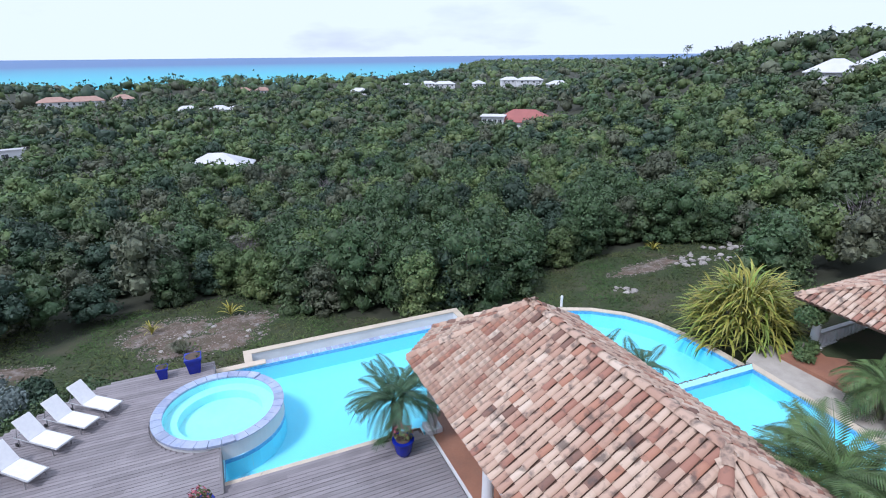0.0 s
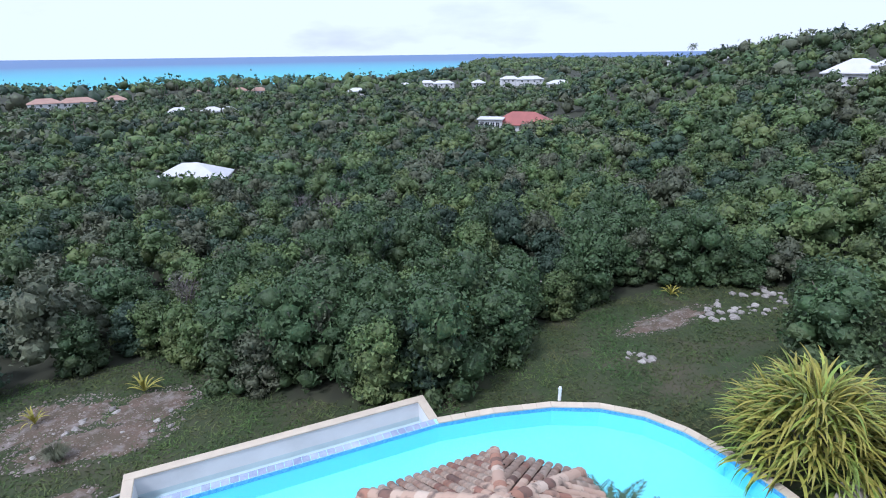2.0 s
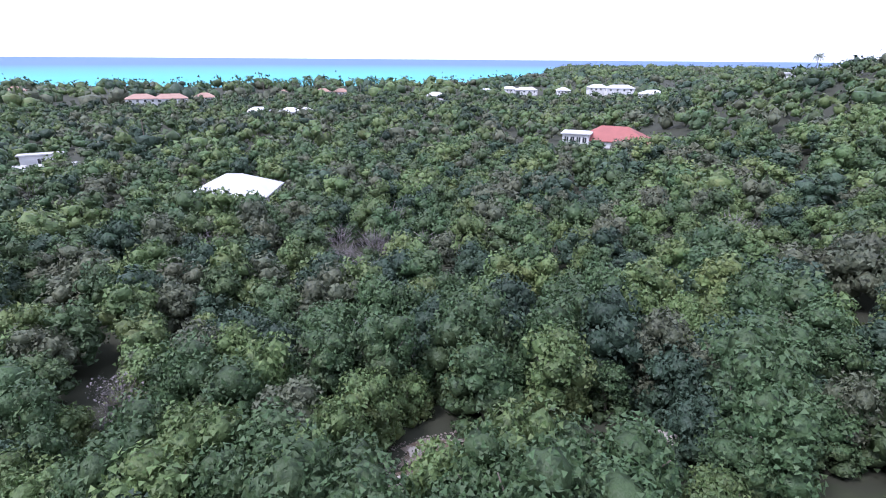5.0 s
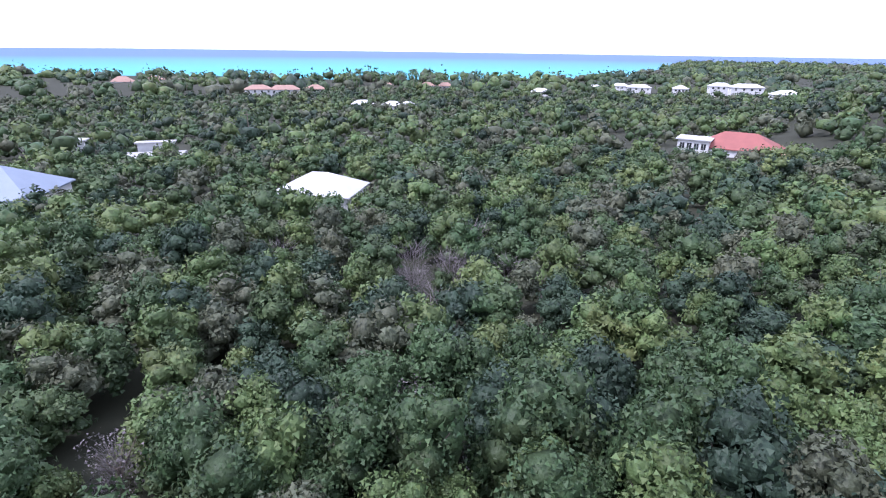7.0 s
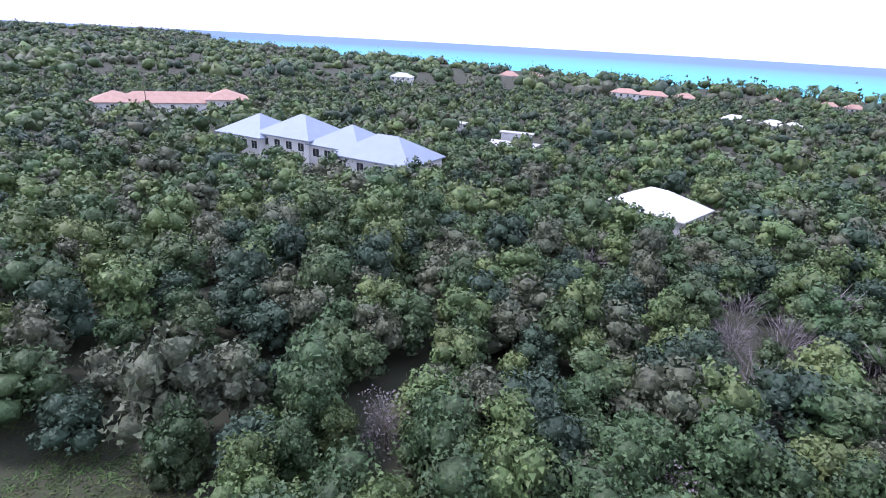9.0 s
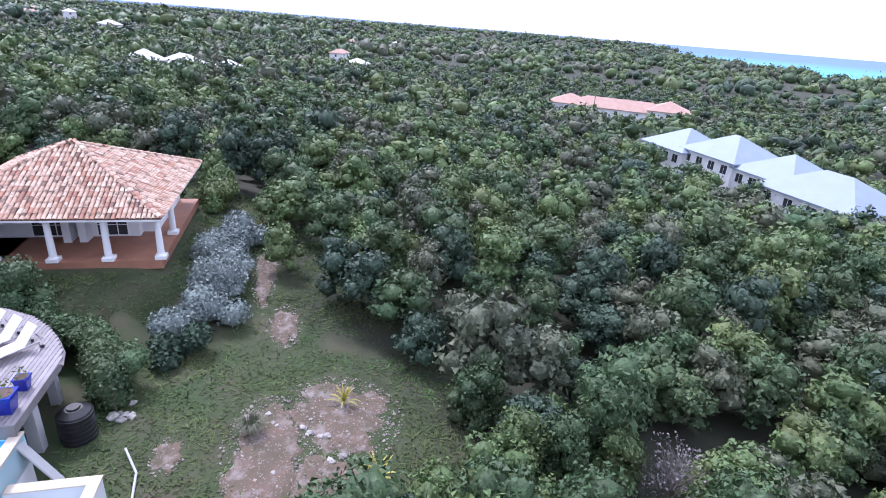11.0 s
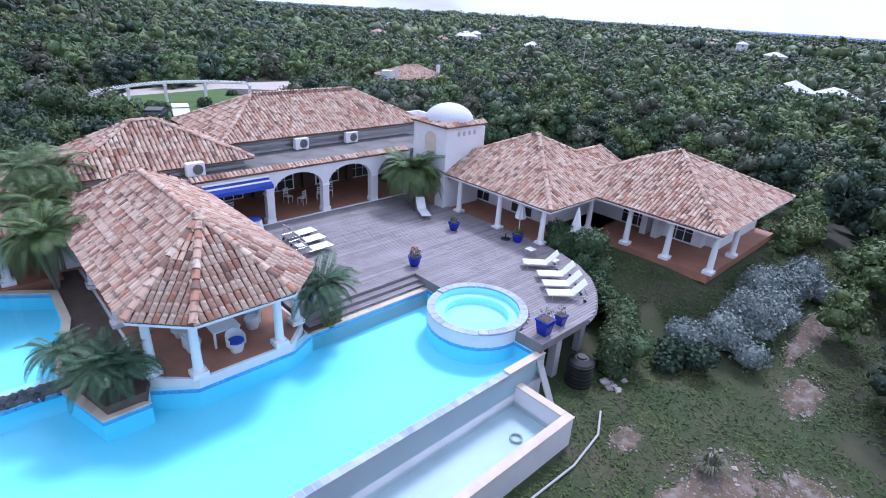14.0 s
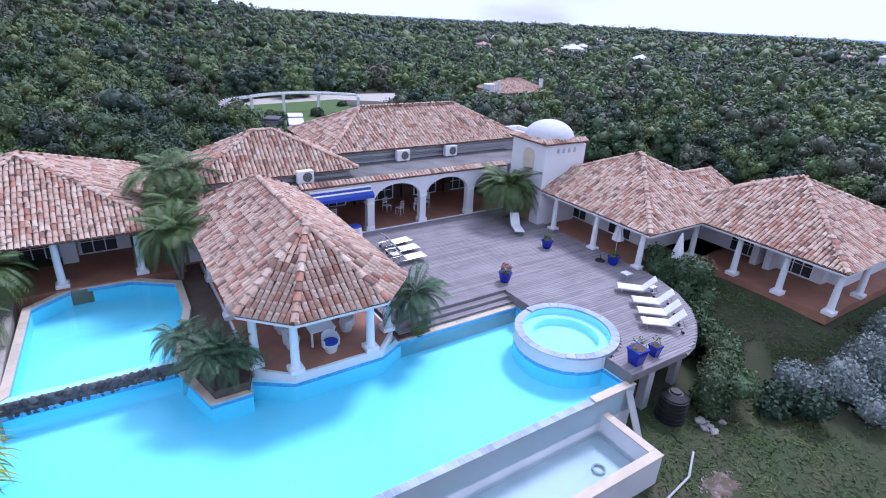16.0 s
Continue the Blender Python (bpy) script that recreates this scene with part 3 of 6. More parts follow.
# rim board and steps
bm = bmesh.new()
for i in range(len(LEFT_V) - 1, 1, -1):
    rod(bm, (LEFT_U[i], LEFT_V[i], -0.15), (LEFT_U[i - 1], LEFT_V[i - 1], -0.15), 0.09, 4)
cube(bm, -6.0, 17.62, -0.34, -2.55, 17.72, 0.0)
cube(bm, -2.6, 16.2, -0.7, -2.53, 17.7, 0.0)
cube(bm, -2.58, 9.5, -0.5, -2.5, 11.8, 0.0)
setting("deck_fascia", bm, M_DECK_EDGE, "grey timber fascia round the terrace", "fascia")
stairs = thing("steps", SITE, "two long grey timber steps down to the pool", "steps", "", "structure")
for k, (a, b, z) in enumerate([(9.47, 9.86, -0.17), (9.86, 10.2, -0.33)]):
    for s in range(2):
        bm = bmesh.new()
        w = (b - a) / 2
        cube(bm, -2.5, a + s * w + 0.006, z - 0.04, 4.1, a + (s + 1) * w - 0.006, z, 0.006)
        part("tread", bm, M_DECK, stairs)
    bm = bmesh.new()
    cube(bm, -2.5, a - 0.03, z - 0.2, 4.1, a, z + 0.13)
    part("riser", bm, M_DECK_EDGE, stairs)
bm = bmesh.new()
cube(bm, -2.6, 9.4, -2.3, 4.3, 10.5, -0.52)
setting("step_base", bm, M_STUCCO, "plastered base under the steps", "wall")
# posts under the deck's free edge
bm = bmesh.new()
cube(bm, -4.6, 17.0, -3.0, -4.2, 17.4, -0.3)
cube(bm, -7.3, 16.6, -3.0, -6.95, 16.95, -0.3)
cube(bm, -2.9, 15.6, -3.2, -2.55, 17.6, -0.6)
setting("deck_pier", bm, M_CONCRETE, "plastered pier below the terrace", "pier")


# ---- tiled roofs ----
def tile_template():
    vs, n = [], 5
    for y, r in ((0.0, 0.108), (0.50, 0.094)):
        for i in range(n):
            a = math.pi * i / (n - 1)
            vs.append((math.cos(a) * r, y, math.sin(a) * r * 0.68 + (0.022 if y == 0 else 0.0)))
    fs = [(i, i + 1, n + i + 1, n + i) for i in range(n - 1)]
    return np.array(vs), np.array(fs)


TV, TF = tile_template()
# the single tile has thickness
bm = bmesh.new()
vv = [bm.verts.new(p) for p in TV]
wv = [bm.verts.new((p[0] * 0.84, p[1], p[2] * 0.84 - 0.004)) for p in TV]
for f in TF:
    bm.faces.new([vv[i] for i in f])
    bm.faces.new([wv[i] for i in f[::-1]])
for i in range(4):
    bm.faces.new([vv[i + 1], vv[i], wv[i], wv[i + 1]])
TILE_MESH = mesh_of(bm, "roof_tile", M_TILE_P, True)


def face_frames(face):
    pts = [Vector(p) for p in face]
    a, b = pts[0], pts[1]
    e = (b - a).normalized()
    n = (pts[1] - pts[0]).cross(pts[-1] - pts[0]).normalized()
    if n.z < 0:
        n = -n
    s = n.cross(e)
    if s.z < 0:
        s, e, a = -s, -e, b
    e = s.cross(n)
    return a, e, s, n, [((p - a).dot(e), (p - a).dot(s)) for p in pts]


def tile_places(face, rng):
    a, e, s, n, poly = face_frames(face)
    xs = [p[0] for p in poly]
    x = min(xs) + 0.1
    while x < max(xs) - 0.06:
        ys = []
        for (x0, y0), (x1, y1) in zip(poly, poly[1:] + poly[:1]):
            if (x0 - x) * (x1 - x) < 0:
                ys.append(y0 + (y1 - y0) * (x - x0) / (x1 - x0))
        if len(ys) >= 2:
            lo, hi = min(ys), max(ys)
            y = lo - 0.07
            while y < hi - 0.12:
                p = a + e * (x + rng.uniform(-0.012, 0.012)) + s * (y + rng.uniform(-0.02, 0.02)) + n * (0.05 + rng.uniform(-0.008, 0.012))
                tw = rng.uniform(-0.045, 0.045)
                yield p, e * math.cos(tw) + s * math.sin(tw), s * math.cos(tw) - e * math.sin(tw), n
                y += 0.42
        x += 0.238


def roof(parent, faces, caps, pieces=None, name="roof", seed=1, under=0.06):
    """Slopes as a solid bed with rows of barrel tiles on it, and caps along hips and ridge."""
    rng = random.Random(seed)
    bm = bmesh.new()
    for f in faces:
        up = [bm.verts.new(p) for p in f]
        dn = [bm.verts.new((p[0], p[1], p[2] - under)) for p in f]
        bm.faces.new(up)
        bm.faces.new(dn[::-1])
        for i in range(len(f)):
            j = (i + 1) % len(f)
            bm.faces.new((up[i], dn[i], dn[j], up[j]))
    base = part(name, bm, M_PAN, parent)
    V, F, k = [], [], 0
    made = 0
    for f in faces:
        for p, e, s, n in tile_places(f, rng):
            R = np.array((e, s, n))
            if pieces and made < 300 and pieces(p):
                m = Matrix(((e.x, s.x, n.x, p.x), (e.y, s.y, n.y, p.y), (e.z, s.z, n.z, p.z), (0, 0, 0, 1)))
                part("roof_tile", TILE_MESH, None, base, "", m)
                made += 1
                continue
            V.append(TV @ R + np.array(p))
            F.append(TF + k)
            k += len(TV)
    for a, b in caps:
        a, b = Vector(a), Vector(b)
        d = (b - a)
        L = d.length
        d.normalize()
        side = d.cross(Vector((0, 0, 1))).normalized()
        n = side.cross(d)
        y = 0.0
        while y < L - 0.1:
            p = a + d * (y + rng.uniform(-0.02, 0.02)) + n * 0.07
            V.append((TV * np.array((1.45, 1.0, 1.5))) @ np.array((side, d, n)) + np.array(p))
            F.append(TF + k)
            k += len(TV)
            y += 0.44
    if V:
        me = soup("tiles", np.concatenate(V), np.concatenate(F), M_TILE_I, True)
        tagged(part("tiles", me, None, base, "weathered barrel tiles from cream to brick red"), "", "", "", "stuff")
    return base


def hip(u0, v0, u1, v1, z0, z1, along="v", run=None):
    """Faces and caps of a hipped roof over a rectangle."""
    if along == "v":
        um = (u0 + u1) / 2
        run = (u1 - u0) / 2 if run is None else run
        a, b = (um, v0 + run, z1), (um, v1 - run, z1)
        c = [(u0, v0, z0), (u1, v0, z0), (u1, v1, z0), (u0, v1, z0)]
        if b[1] - a[1] < 0.05:
            a = b = (um, (v0 + v1) / 2, z1)
            faces = [[c[i], c[(i + 1) % 4], a] for i in range(4)]
            return faces, [(p, a) for p in c]
        faces = [[c[0], c[1], a], [c[1], c[2], b, a], [c[2], c[3], b], [c[3], c[0], a, b]]
        return faces, [(c[0], a), (c[1], a), (c[2], b), (c[3], b), (a, b)]
    vm = (v0 + v1) / 2
    run = (v1 - v0) / 2 if run is None else run
    a, b = (u0 + run, vm, z1), (u1 - run, vm, z1)
    c = [(u0, v0, z0), (u1, v0, z0), (u1, v1, z0), (u0, v1, z0)]
    faces = [[c[0], c[1], b, a], [c[1], c[2], b], [c[2], c[3], a, b], [c[3], c[0], a]]
    return faces, [(c[0], a), (c[3], a), (c[1], b), (c[2], b), (a, b)]


def column(parent, u, v, z0, z1, r=0.17):
    bm = bmesh.new()
    cube(bm, u - r * 1.7, v - r * 1.7, z0, u + r * 1.7, v + r * 1.7, z0 + 0.22, 0.02)
    cone(bm, u, v, z0 + 0.22, z0 + 0.3, r * 1.45, r * 1.2, 20)
    cone(bm, u, v, z0 + 0.3, z1 - 0.12, r * 1.08, r * 0.88, 20)
    cone(bm, u, v, z1 - 0.12, z1 - 0.07, r * 1.0, r * 1.15, 20)
    cube(bm, u - r * 1.25, v - r * 1.25, z1 - 0.07, u + r * 1.25, v + r * 1.25, z1, 0.01)
    return part("column", bm, M_WHITE, parent)


def beams(parent, pts, z0, z1, w=0.24, closed=False):
    n = len(pts)
    for i in range(n if closed else n - 1):
        a, b = Vector(pts[i]), Vector(pts[(i + 1) % n])
        d = (b - a).normalized()
        s = Vector((-d.y, d.x)) * w / 2
        bm = bmesh.new()
        e = d * w * 0.48
        prism(bm, [(a - s - e)[:], (b - s + e)[:], (b + s + e)[:], (a + s - e)[:]], z0, z1)
        part("beam", bm, M_WHITE, parent)


# ---- open pavilion ----
pav = thing("pavilion", SITE, "open poolside pavilion with white columns and weathered clay tile roof", "pavilion")
PC = 7.4
EZ, RZ = 2.62, 4.87
ev = [(PC - 3.5, -2.2), (PC + 3.5, -2.2), (PC + 3.5, 10.35), (PC + 1.85, 11.95), (PC - 1.85, 11.95), (PC - 3.5, 10.35)]
E3 = [(u, v, EZ) for u, v in ev]
F_, B_ = (PC + 0.05, 8.4, RZ), (PC + 0.05, 0.9, RZ)
pav_faces = [[E3[0], E3[1], B_], [E3[1], E3[2], F_, B_], [E3[2], E3[3], F_], [E3[3], E3[4], F_], [E3[4], E3[5], F_], [E3[5], E3[0], B_, F_]]
roof(pav, pav_faces, [(E3[0], B_), (E3[1], B_), (E3[2], F_), (E3[3], F_), (E3[4], F_), (E3[5], F_), (B_, F_)],
     pieces=lambda p: p.y > 6.3 and p.x < 7.4 or p.y > 9.6, seed=3)
fl = [(4.35, -2.0), (10.45, -2.0), (10.45, 9.95), (9.1, 11.1), (5.4, 11.1), (4.3, 10.0)]
bm = bmesh.new()
prism(bm, fl, -2.3, -0.16)
part("floor_base", bm, M_STUCCO, pav, "white plastered base")
bm = bmesh.new()
prism(bm, offset(fl, -0.12), -0.16, -0.15)
part("floor", bm, M_TERRA, pav, "terracotta tiled floor")
cols = [(4.5, 9.8), (5.8, 10.85), (9.0, 10.85), (10.25, 9.75), (4.5, 5.6), (4.5, 1.4), (10.3, 5.6), (10.3, 1.4), (4.5, -1.7), (10.3, -1.7)]
for u, v in cols:
    column(pav, u, v, -0.15, 2.32)
beams(pav, [(4.5, -1.7), (10.3, -1.7), (10.3, 9.75), (9.0, 10.85), (5.8, 10.85), (4.5, 9.8)], 2.32, 2.56, 0.26, True)
bm = bmesh.new()
vs = [bm.verts.new((u, v, 2.55)) for u, v in offset(ev, -0.25)]
bm.faces.new(vs)
vs2 = [bm.verts.new((u, v, 2.57)) for u, v in offset(ev, -0.25)]
bm.faces.new(vs2[::-1])
part("soffit", bm, M_WHITE, pav)
bm = bmesh.new()
ring(bm, ev, -0.06, 0.0, EZ - 0.16, EZ - 0.065)
part("fascia", bm, M_WHITE, pav)


# ---- main house ----
def arch_wall(bm, u0, u1, v0, v1, z0, z1, openings):
    """Wall along u from z0 to z1, with arched openings (centre, width, springing height)."""
    x = u0
    for c, w, spring in sorted(openings):
        a, b = c - w / 2, c + w / 2
        if a > x:
            cube(bm, x, v0, z0, a, v1, z1)
        rise = min(w / 2, z1 - 0.35 - spring)
        n = 14
        for i in range(n):
            t0, t1 = math.pi * i / n, math.pi * (i + 1) / n
            xa, xb = c - math.cos(t0) * w / 2, c - math.cos(t1) * w / 2
            za, zb = spring + math.sin(t0) * rise, spring + math.sin(t1) * rise
            lo = [bm.verts.new(p) for p in ((xa, v0, za), (xb, v0, zb), (xb, v1, zb), (xa, v1, za))]
            hi = [bm.verts.new(p) for p in ((xa, v0, z1), (xb, v0, z1), (xb, v1, z1), (xa, v1, z1))]
            for q in (lo, hi[::-1], (lo[0], lo[3], hi[3], hi[0]), (lo[0], hi[0], hi[1], lo[1]), (lo[2], hi[2], hi[3], lo[3]), (lo[1], hi[1], hi[2], lo[2])):
                bm.faces.new(q)
        x = b
    if x < u1:
        cube(bm, x, v0, z0, u1, v1, z1)


def window_unit(parent, u, v, z, w, h, axis="v", sign=1, name="window", panes=2):
    """Framed window or glazed door on a wall that faces along axis."""
    fr = bmesh.new()
    d = 0.05 * sign

    def put(bm_, a0, a1, z0, z1, d0, d1):
        if axis == "v":
            cube(bm_, u + a0, v + min(d0, d1), z0, u + a1, v + max(d0, d1), z1)
        else:
            cube(bm_, u + min(d0, d1), v + a0, z0, u + max(d0, d1), v + a1, z1)
    t = 0.07
    put(fr, -w / 2 - t, w / 2 + t, z, z + h + t, 0.0, d)
    f = part(name, fr, M_WHITE, parent)
    rows = 3 if panes > 2 else 1
    for k in range(panes):
        for r in range(rows):
            gl = bmesh.new()
            put(gl, -w / 2 + w * k / panes + 0.03, -w / 2 + w * (k + 1) / panes - 0.03, z + 0.06 + (h - 0.06) * r / rows + 0.02, z + 0.06 + (h - 0.06) * (r + 1) / rows - 0.02, d * 0.8, d * 1.12)
            part("pane", gl, M_GLASS, f)
    return f


house = thing("main_house", SITE, "white stucco villa with arched loggia, flat roof and clay tile roofs", "house")
bm = bmesh.new()
arch_wall(bm, -10.6, 11.2, -1.35, -0.95, -0.3, 3.25, [(2.1, 3.4, 2.0), (-1.75, 3.35, 1.85), (-5.55, 3.35, 1.85), (-9.1, 2.6, 1.85)])
part("arcade", bm, M_STUCCO, house, "white stucco arcade with round arches")
bm = bmesh.new()
for c in (0.2, -3.66, -7.5):
    cube(bm, c - 0.3, -1.4, -0.05, c + 0.3, -0.9, 0.28, 0.02)
    cube(bm, c - 0.27, -1.4, 1.75, c + 0.27, -0.9, 1.88, 0.02)
part("pillar_trim", bm, M_WHITE, house)
# back wall and its piers in one dark brown, far darker than the stucco
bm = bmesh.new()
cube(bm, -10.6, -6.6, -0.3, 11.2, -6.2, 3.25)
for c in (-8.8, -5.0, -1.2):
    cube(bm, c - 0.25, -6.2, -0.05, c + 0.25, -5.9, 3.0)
part("loggia_back_wall", bm, M_DARK, house, "dark brown back wall of the loggia, set back behind the arches")
for c in (-9.8, -6.9, -3.1, 0.7, 2.6):
    window_unit(house, c, -6.19, 0.0, 1.9, 2.1, "v", 1, "glazed_door", 3)
bm = bmesh.new()
cube(bm, -10.6, -6.3, -0.3, 11.2, -0.9, -0.02)
part("loggia_floor", bm, M_TERRA, house, "terracotta tiled loggia floor")
bm = bmesh.new()
cube(bm, -10.6, -0.93, -0.3, 4.2, -0.8, 0.04)
part("loggia_curb", bm, M_WHITE, house)
bm = bmesh.new()
cube(bm, -13.5, -6.6, 3.05, 11.2, -0.98, 3.3)
part("flat_roof", bm, M_FLATROOF, house, "dark stained bitumen flat roof")
trim_faces = [[(-10.5, -0.88, 3.24), (4.6, -0.88, 3.24), (4.6, -1.3, 3.42), (-10.5, -1.3, 3.42)]]
roof(house, trim_faces, [], name="tile_trim", seed=8)
bm = bmesh.new()
cube(bm, -14.4, -12.5, 3.2, 0.9, -4.95, 4.15)
cube(bm, -14.4, -12.5, -0.3, 0.9, -6.65, 3.2)
cube(bm, 0.91, -6.8, 3.2, 10.0, -2.5, 3.8)
cube(bm, -14.5, -12.6, 3.75, 1.0, -4.85, 3.9)
cube(bm, 1.01, -6.9, 3.42, 10.1, -2.4, 3.52)
part("upper_wall", bm, M_CONCRETE, house, "grey painted upper walls")
f1, c1 = hip(-14.9, -13.0, 1.4, -4.5, 4.2, 6.3, "u", 4.0)
roof(house, f1, c1, seed=11)
f2, c2 = hip(0.5, -7.2, 10.6, -2.1, 3.85, 6.0, "u", 4.5)
roof(house, f2, c2, seed=12)
bm = bmesh.new()
cube(bm, -19.5, -10.5, -0.3, -15.2, -2.5, 3.4)
cube(bm, -19.6, -10.6, 3.4, -15.2, -10.3, 3.75)
cube(bm, -19.6, -2.7, 3.4, -13.9, -2.4, 3.75)
cube(bm, -19.6, -10.3, 3.4, -19.3, -2.7, 3.75)
part("rear_block", bm, M_STUCCO, house)


def air_conditioner(u, v, z, turn=0):
    ac = thing("air_conditioner", place(u, v, z, turn), "white outdoor air-conditioning unit standing on the flat roof", "air conditioner", "roof units")
    bm = bmesh.new()
    cube(bm, -0.5, -0.2, 0.06, 0.5, 0.2, 0.82, 0.03)
    part("housing", bm, M_WHITE, ac)
    for s in (-0.35, 0.35):
        bm = bmesh.new()
        cube(bm, s - 0.04, -0.2, 0.0, s + 0.04, 0.2, 0.06)
        part("foot", bm, M_METAL, ac)
    bm = bmesh.new()
    bmesh.ops.create_cone(bm, cap_ends=True, segments=24, radius1=0.29, radius2=0.29, depth=0.02, matrix=Matrix.Translation((-0.1, 0.205, 0.44)) @ Matrix.Rotation(math.pi / 2, 4, "X"))
    g = part("fan_grille", bm, M_FLATROOF, ac, "grey round fan grille")
    for k in range(4):
        bm = bmesh.new()
        bmesh.ops.create_cone(bm, cap_ends=False, segments=20, radius1=0.07 + k * 0.06, radius2=0.07 + k * 0.06, depth=0.02, matrix=Matrix.Translation((-0.1, 0.222, 0.44)) @ Matrix.Rotation(math.pi / 2, 4, "X"))
        part("wire", bm, M_METAL, g)
    return ac


air_conditioner(-3.9, -4.4, 3.3)
air_conditioner(-7.9, -4.4, 3.3)
air_conditioner(4.0, -1.9, 3.3)
bm = bmesh.new()
rod(bm, (0.9, -4.9, 3.5), (-14.8, -4.9, 3.55), 0.03)
rod(bm, (0.9, -4.88, 3.62), (-8, -4.88, 3.66), 0.025)
rod(bm, (10.0, -2.42, 3.42), (1.0, -2.42, 3.6), 0.03)
part("pipe", bm, M_METAL, house, "thin pipes along the upper wall")

# awning over the bar opening
aw = thing("awning", place(2.2, -0.9), "half-rolled blue fabric awning with a white band over an arch", "awning")
bm = bmesh.new()
rod(bm, (-1.95, 0.06, 2.98), (1.95, 0.06, 2.98), 0.09, 12)
part("roller", bm, M_WHITE, aw)
for y0, y1, z0, z1, mat in ((0.05, 0.34, 3.02, 2.88, M_AWN_B), (0.34, 0.46, 2.88, 2.82, M_FABRIC), (0.46, 0.75, 2.82, 2.68, M_AWN_B)):
    bm = bmesh.new()
    bm.faces.new([bm.verts.new(p) for p in ((-1.9, y0, z0), (1.9, y0, z0), (1.9, y1, z1), (-1.9, y1, z1))])
    bmesh.ops.solidify(bm, geom=bm.faces[:], thickness=0.012)
    part("stripe", bm, mat, aw)
bm = bmesh.new()
cube(bm, -1.9, 0.74, 2.46, 1.9, 0.755, 2.68)
part("valance", bm, M_AWN_B, aw)
for x in (-1.7, 1.7):
    bm = bmesh.new()
    rod(bm, (x, 0.0, 2.6), (x, 0.74, 2.64), 0.02)
    part("arm", bm, M_METAL, aw)

# domed tower
tower = thing("tower", SITE, "square white stucco tower with a shallow dome and tile cornice", "tower")
bm = bmesh.new()
cube(bm, -13.9, -0.4, -0.3, -10.45, 2.95, 5.55, 0.02)
cube(bm, -14.5, 0.2, 2.6, -13.9, 2.6, 5.2, 0.02)
part("wall", bm, M_STUCCO, tower)
tw_faces = [[(-14.1, 3.12, 5.52), (-10.28, 3.12, 5.52), (-10.6, 2.8, 5.68), (-13.75, 2.8, 5.68)], [(-10.28, 3.12, 5.52), (-10.28, -0.6, 5.52), (-10.6, -0.25, 5.68), (-10.6, 2.8, 5.68)]]
roof(tower, tw_faces, [], name="cornice", seed=14)
bm = bmesh.new()
for i in range(7):
    pass
bmesh.ops.create_uvsphere(bm, u_segments=32, v_segments=16, radius=1.0, matrix=Matrix.Translation((-12.18, 1.28, 5.5)) @ Matrix.Diagonal((1.75, 1.7, 1.25, 1)))
bmesh.ops.delete(bm, geom=[v_ for v_ in bm.verts if v_.co.z < 5.45], context="VERTS")
part("dome", bm, M_ROOF_W, tower, "smooth white plaster dome", None, True)
# raised grey plates where the wall is hollowed; the hollows' shade is only their colour
for k in range(4):
    bm = bmesh.new()
    u = -11.55 - k * 0.5
    prism(bm, [(u - 0.11, 0), (u + 0.11, 0), (u + 0.11, 0.2), (u + 0.07, 0.28), (u, 0.32), (u - 0.07, 0.28), (u - 0.11, 0.2)], 0, 0.03)
    bmesh.ops.rotate(bm, verts=bm.verts, cent=(0, 0, 0), matrix=Matrix.Rotation(math.pi / 2, 3, "X"))
    bmesh.ops.translate(bm, verts=bm.verts, vec=(0, 2.985, 4.85))
    part("niche", bm, M_CONCRETE, tower, "thin grey arched plate standing in for a shaded hollow")
bm = bmesh.new()
prism(bm, [(-0.55, 0), (0.55, 0), (0.55, 0.9), (0.4, 1.2), (0, 1.35), (-0.4, 1.2), (-0.55, 0.9)], 0, 0.03)
bmesh.ops.rotate(bm, verts=bm.verts, cent=(0, 0, 0), matrix=Matrix.Rotation(math.pi / 2, 3, "X"))
bmesh.ops.rotate(bm, verts=bm.verts, cent=(0, 0, 0), matrix=Matrix.Rotation(math.pi / 2, 3, "Z"))
bmesh.ops.translate(bm, verts=bm.verts, vec=(-10.44, 1.4, 3.7))
part("shutter", bm, M_COPING, tower, "tan arched shutter")
bm = bmesh.new()
cube(bm, -10.47, 0.9, 0, -10.4, 2.1, 2.1, 0.01)
part("door", bm, M_TERRA, tower, "reddish wooden door")


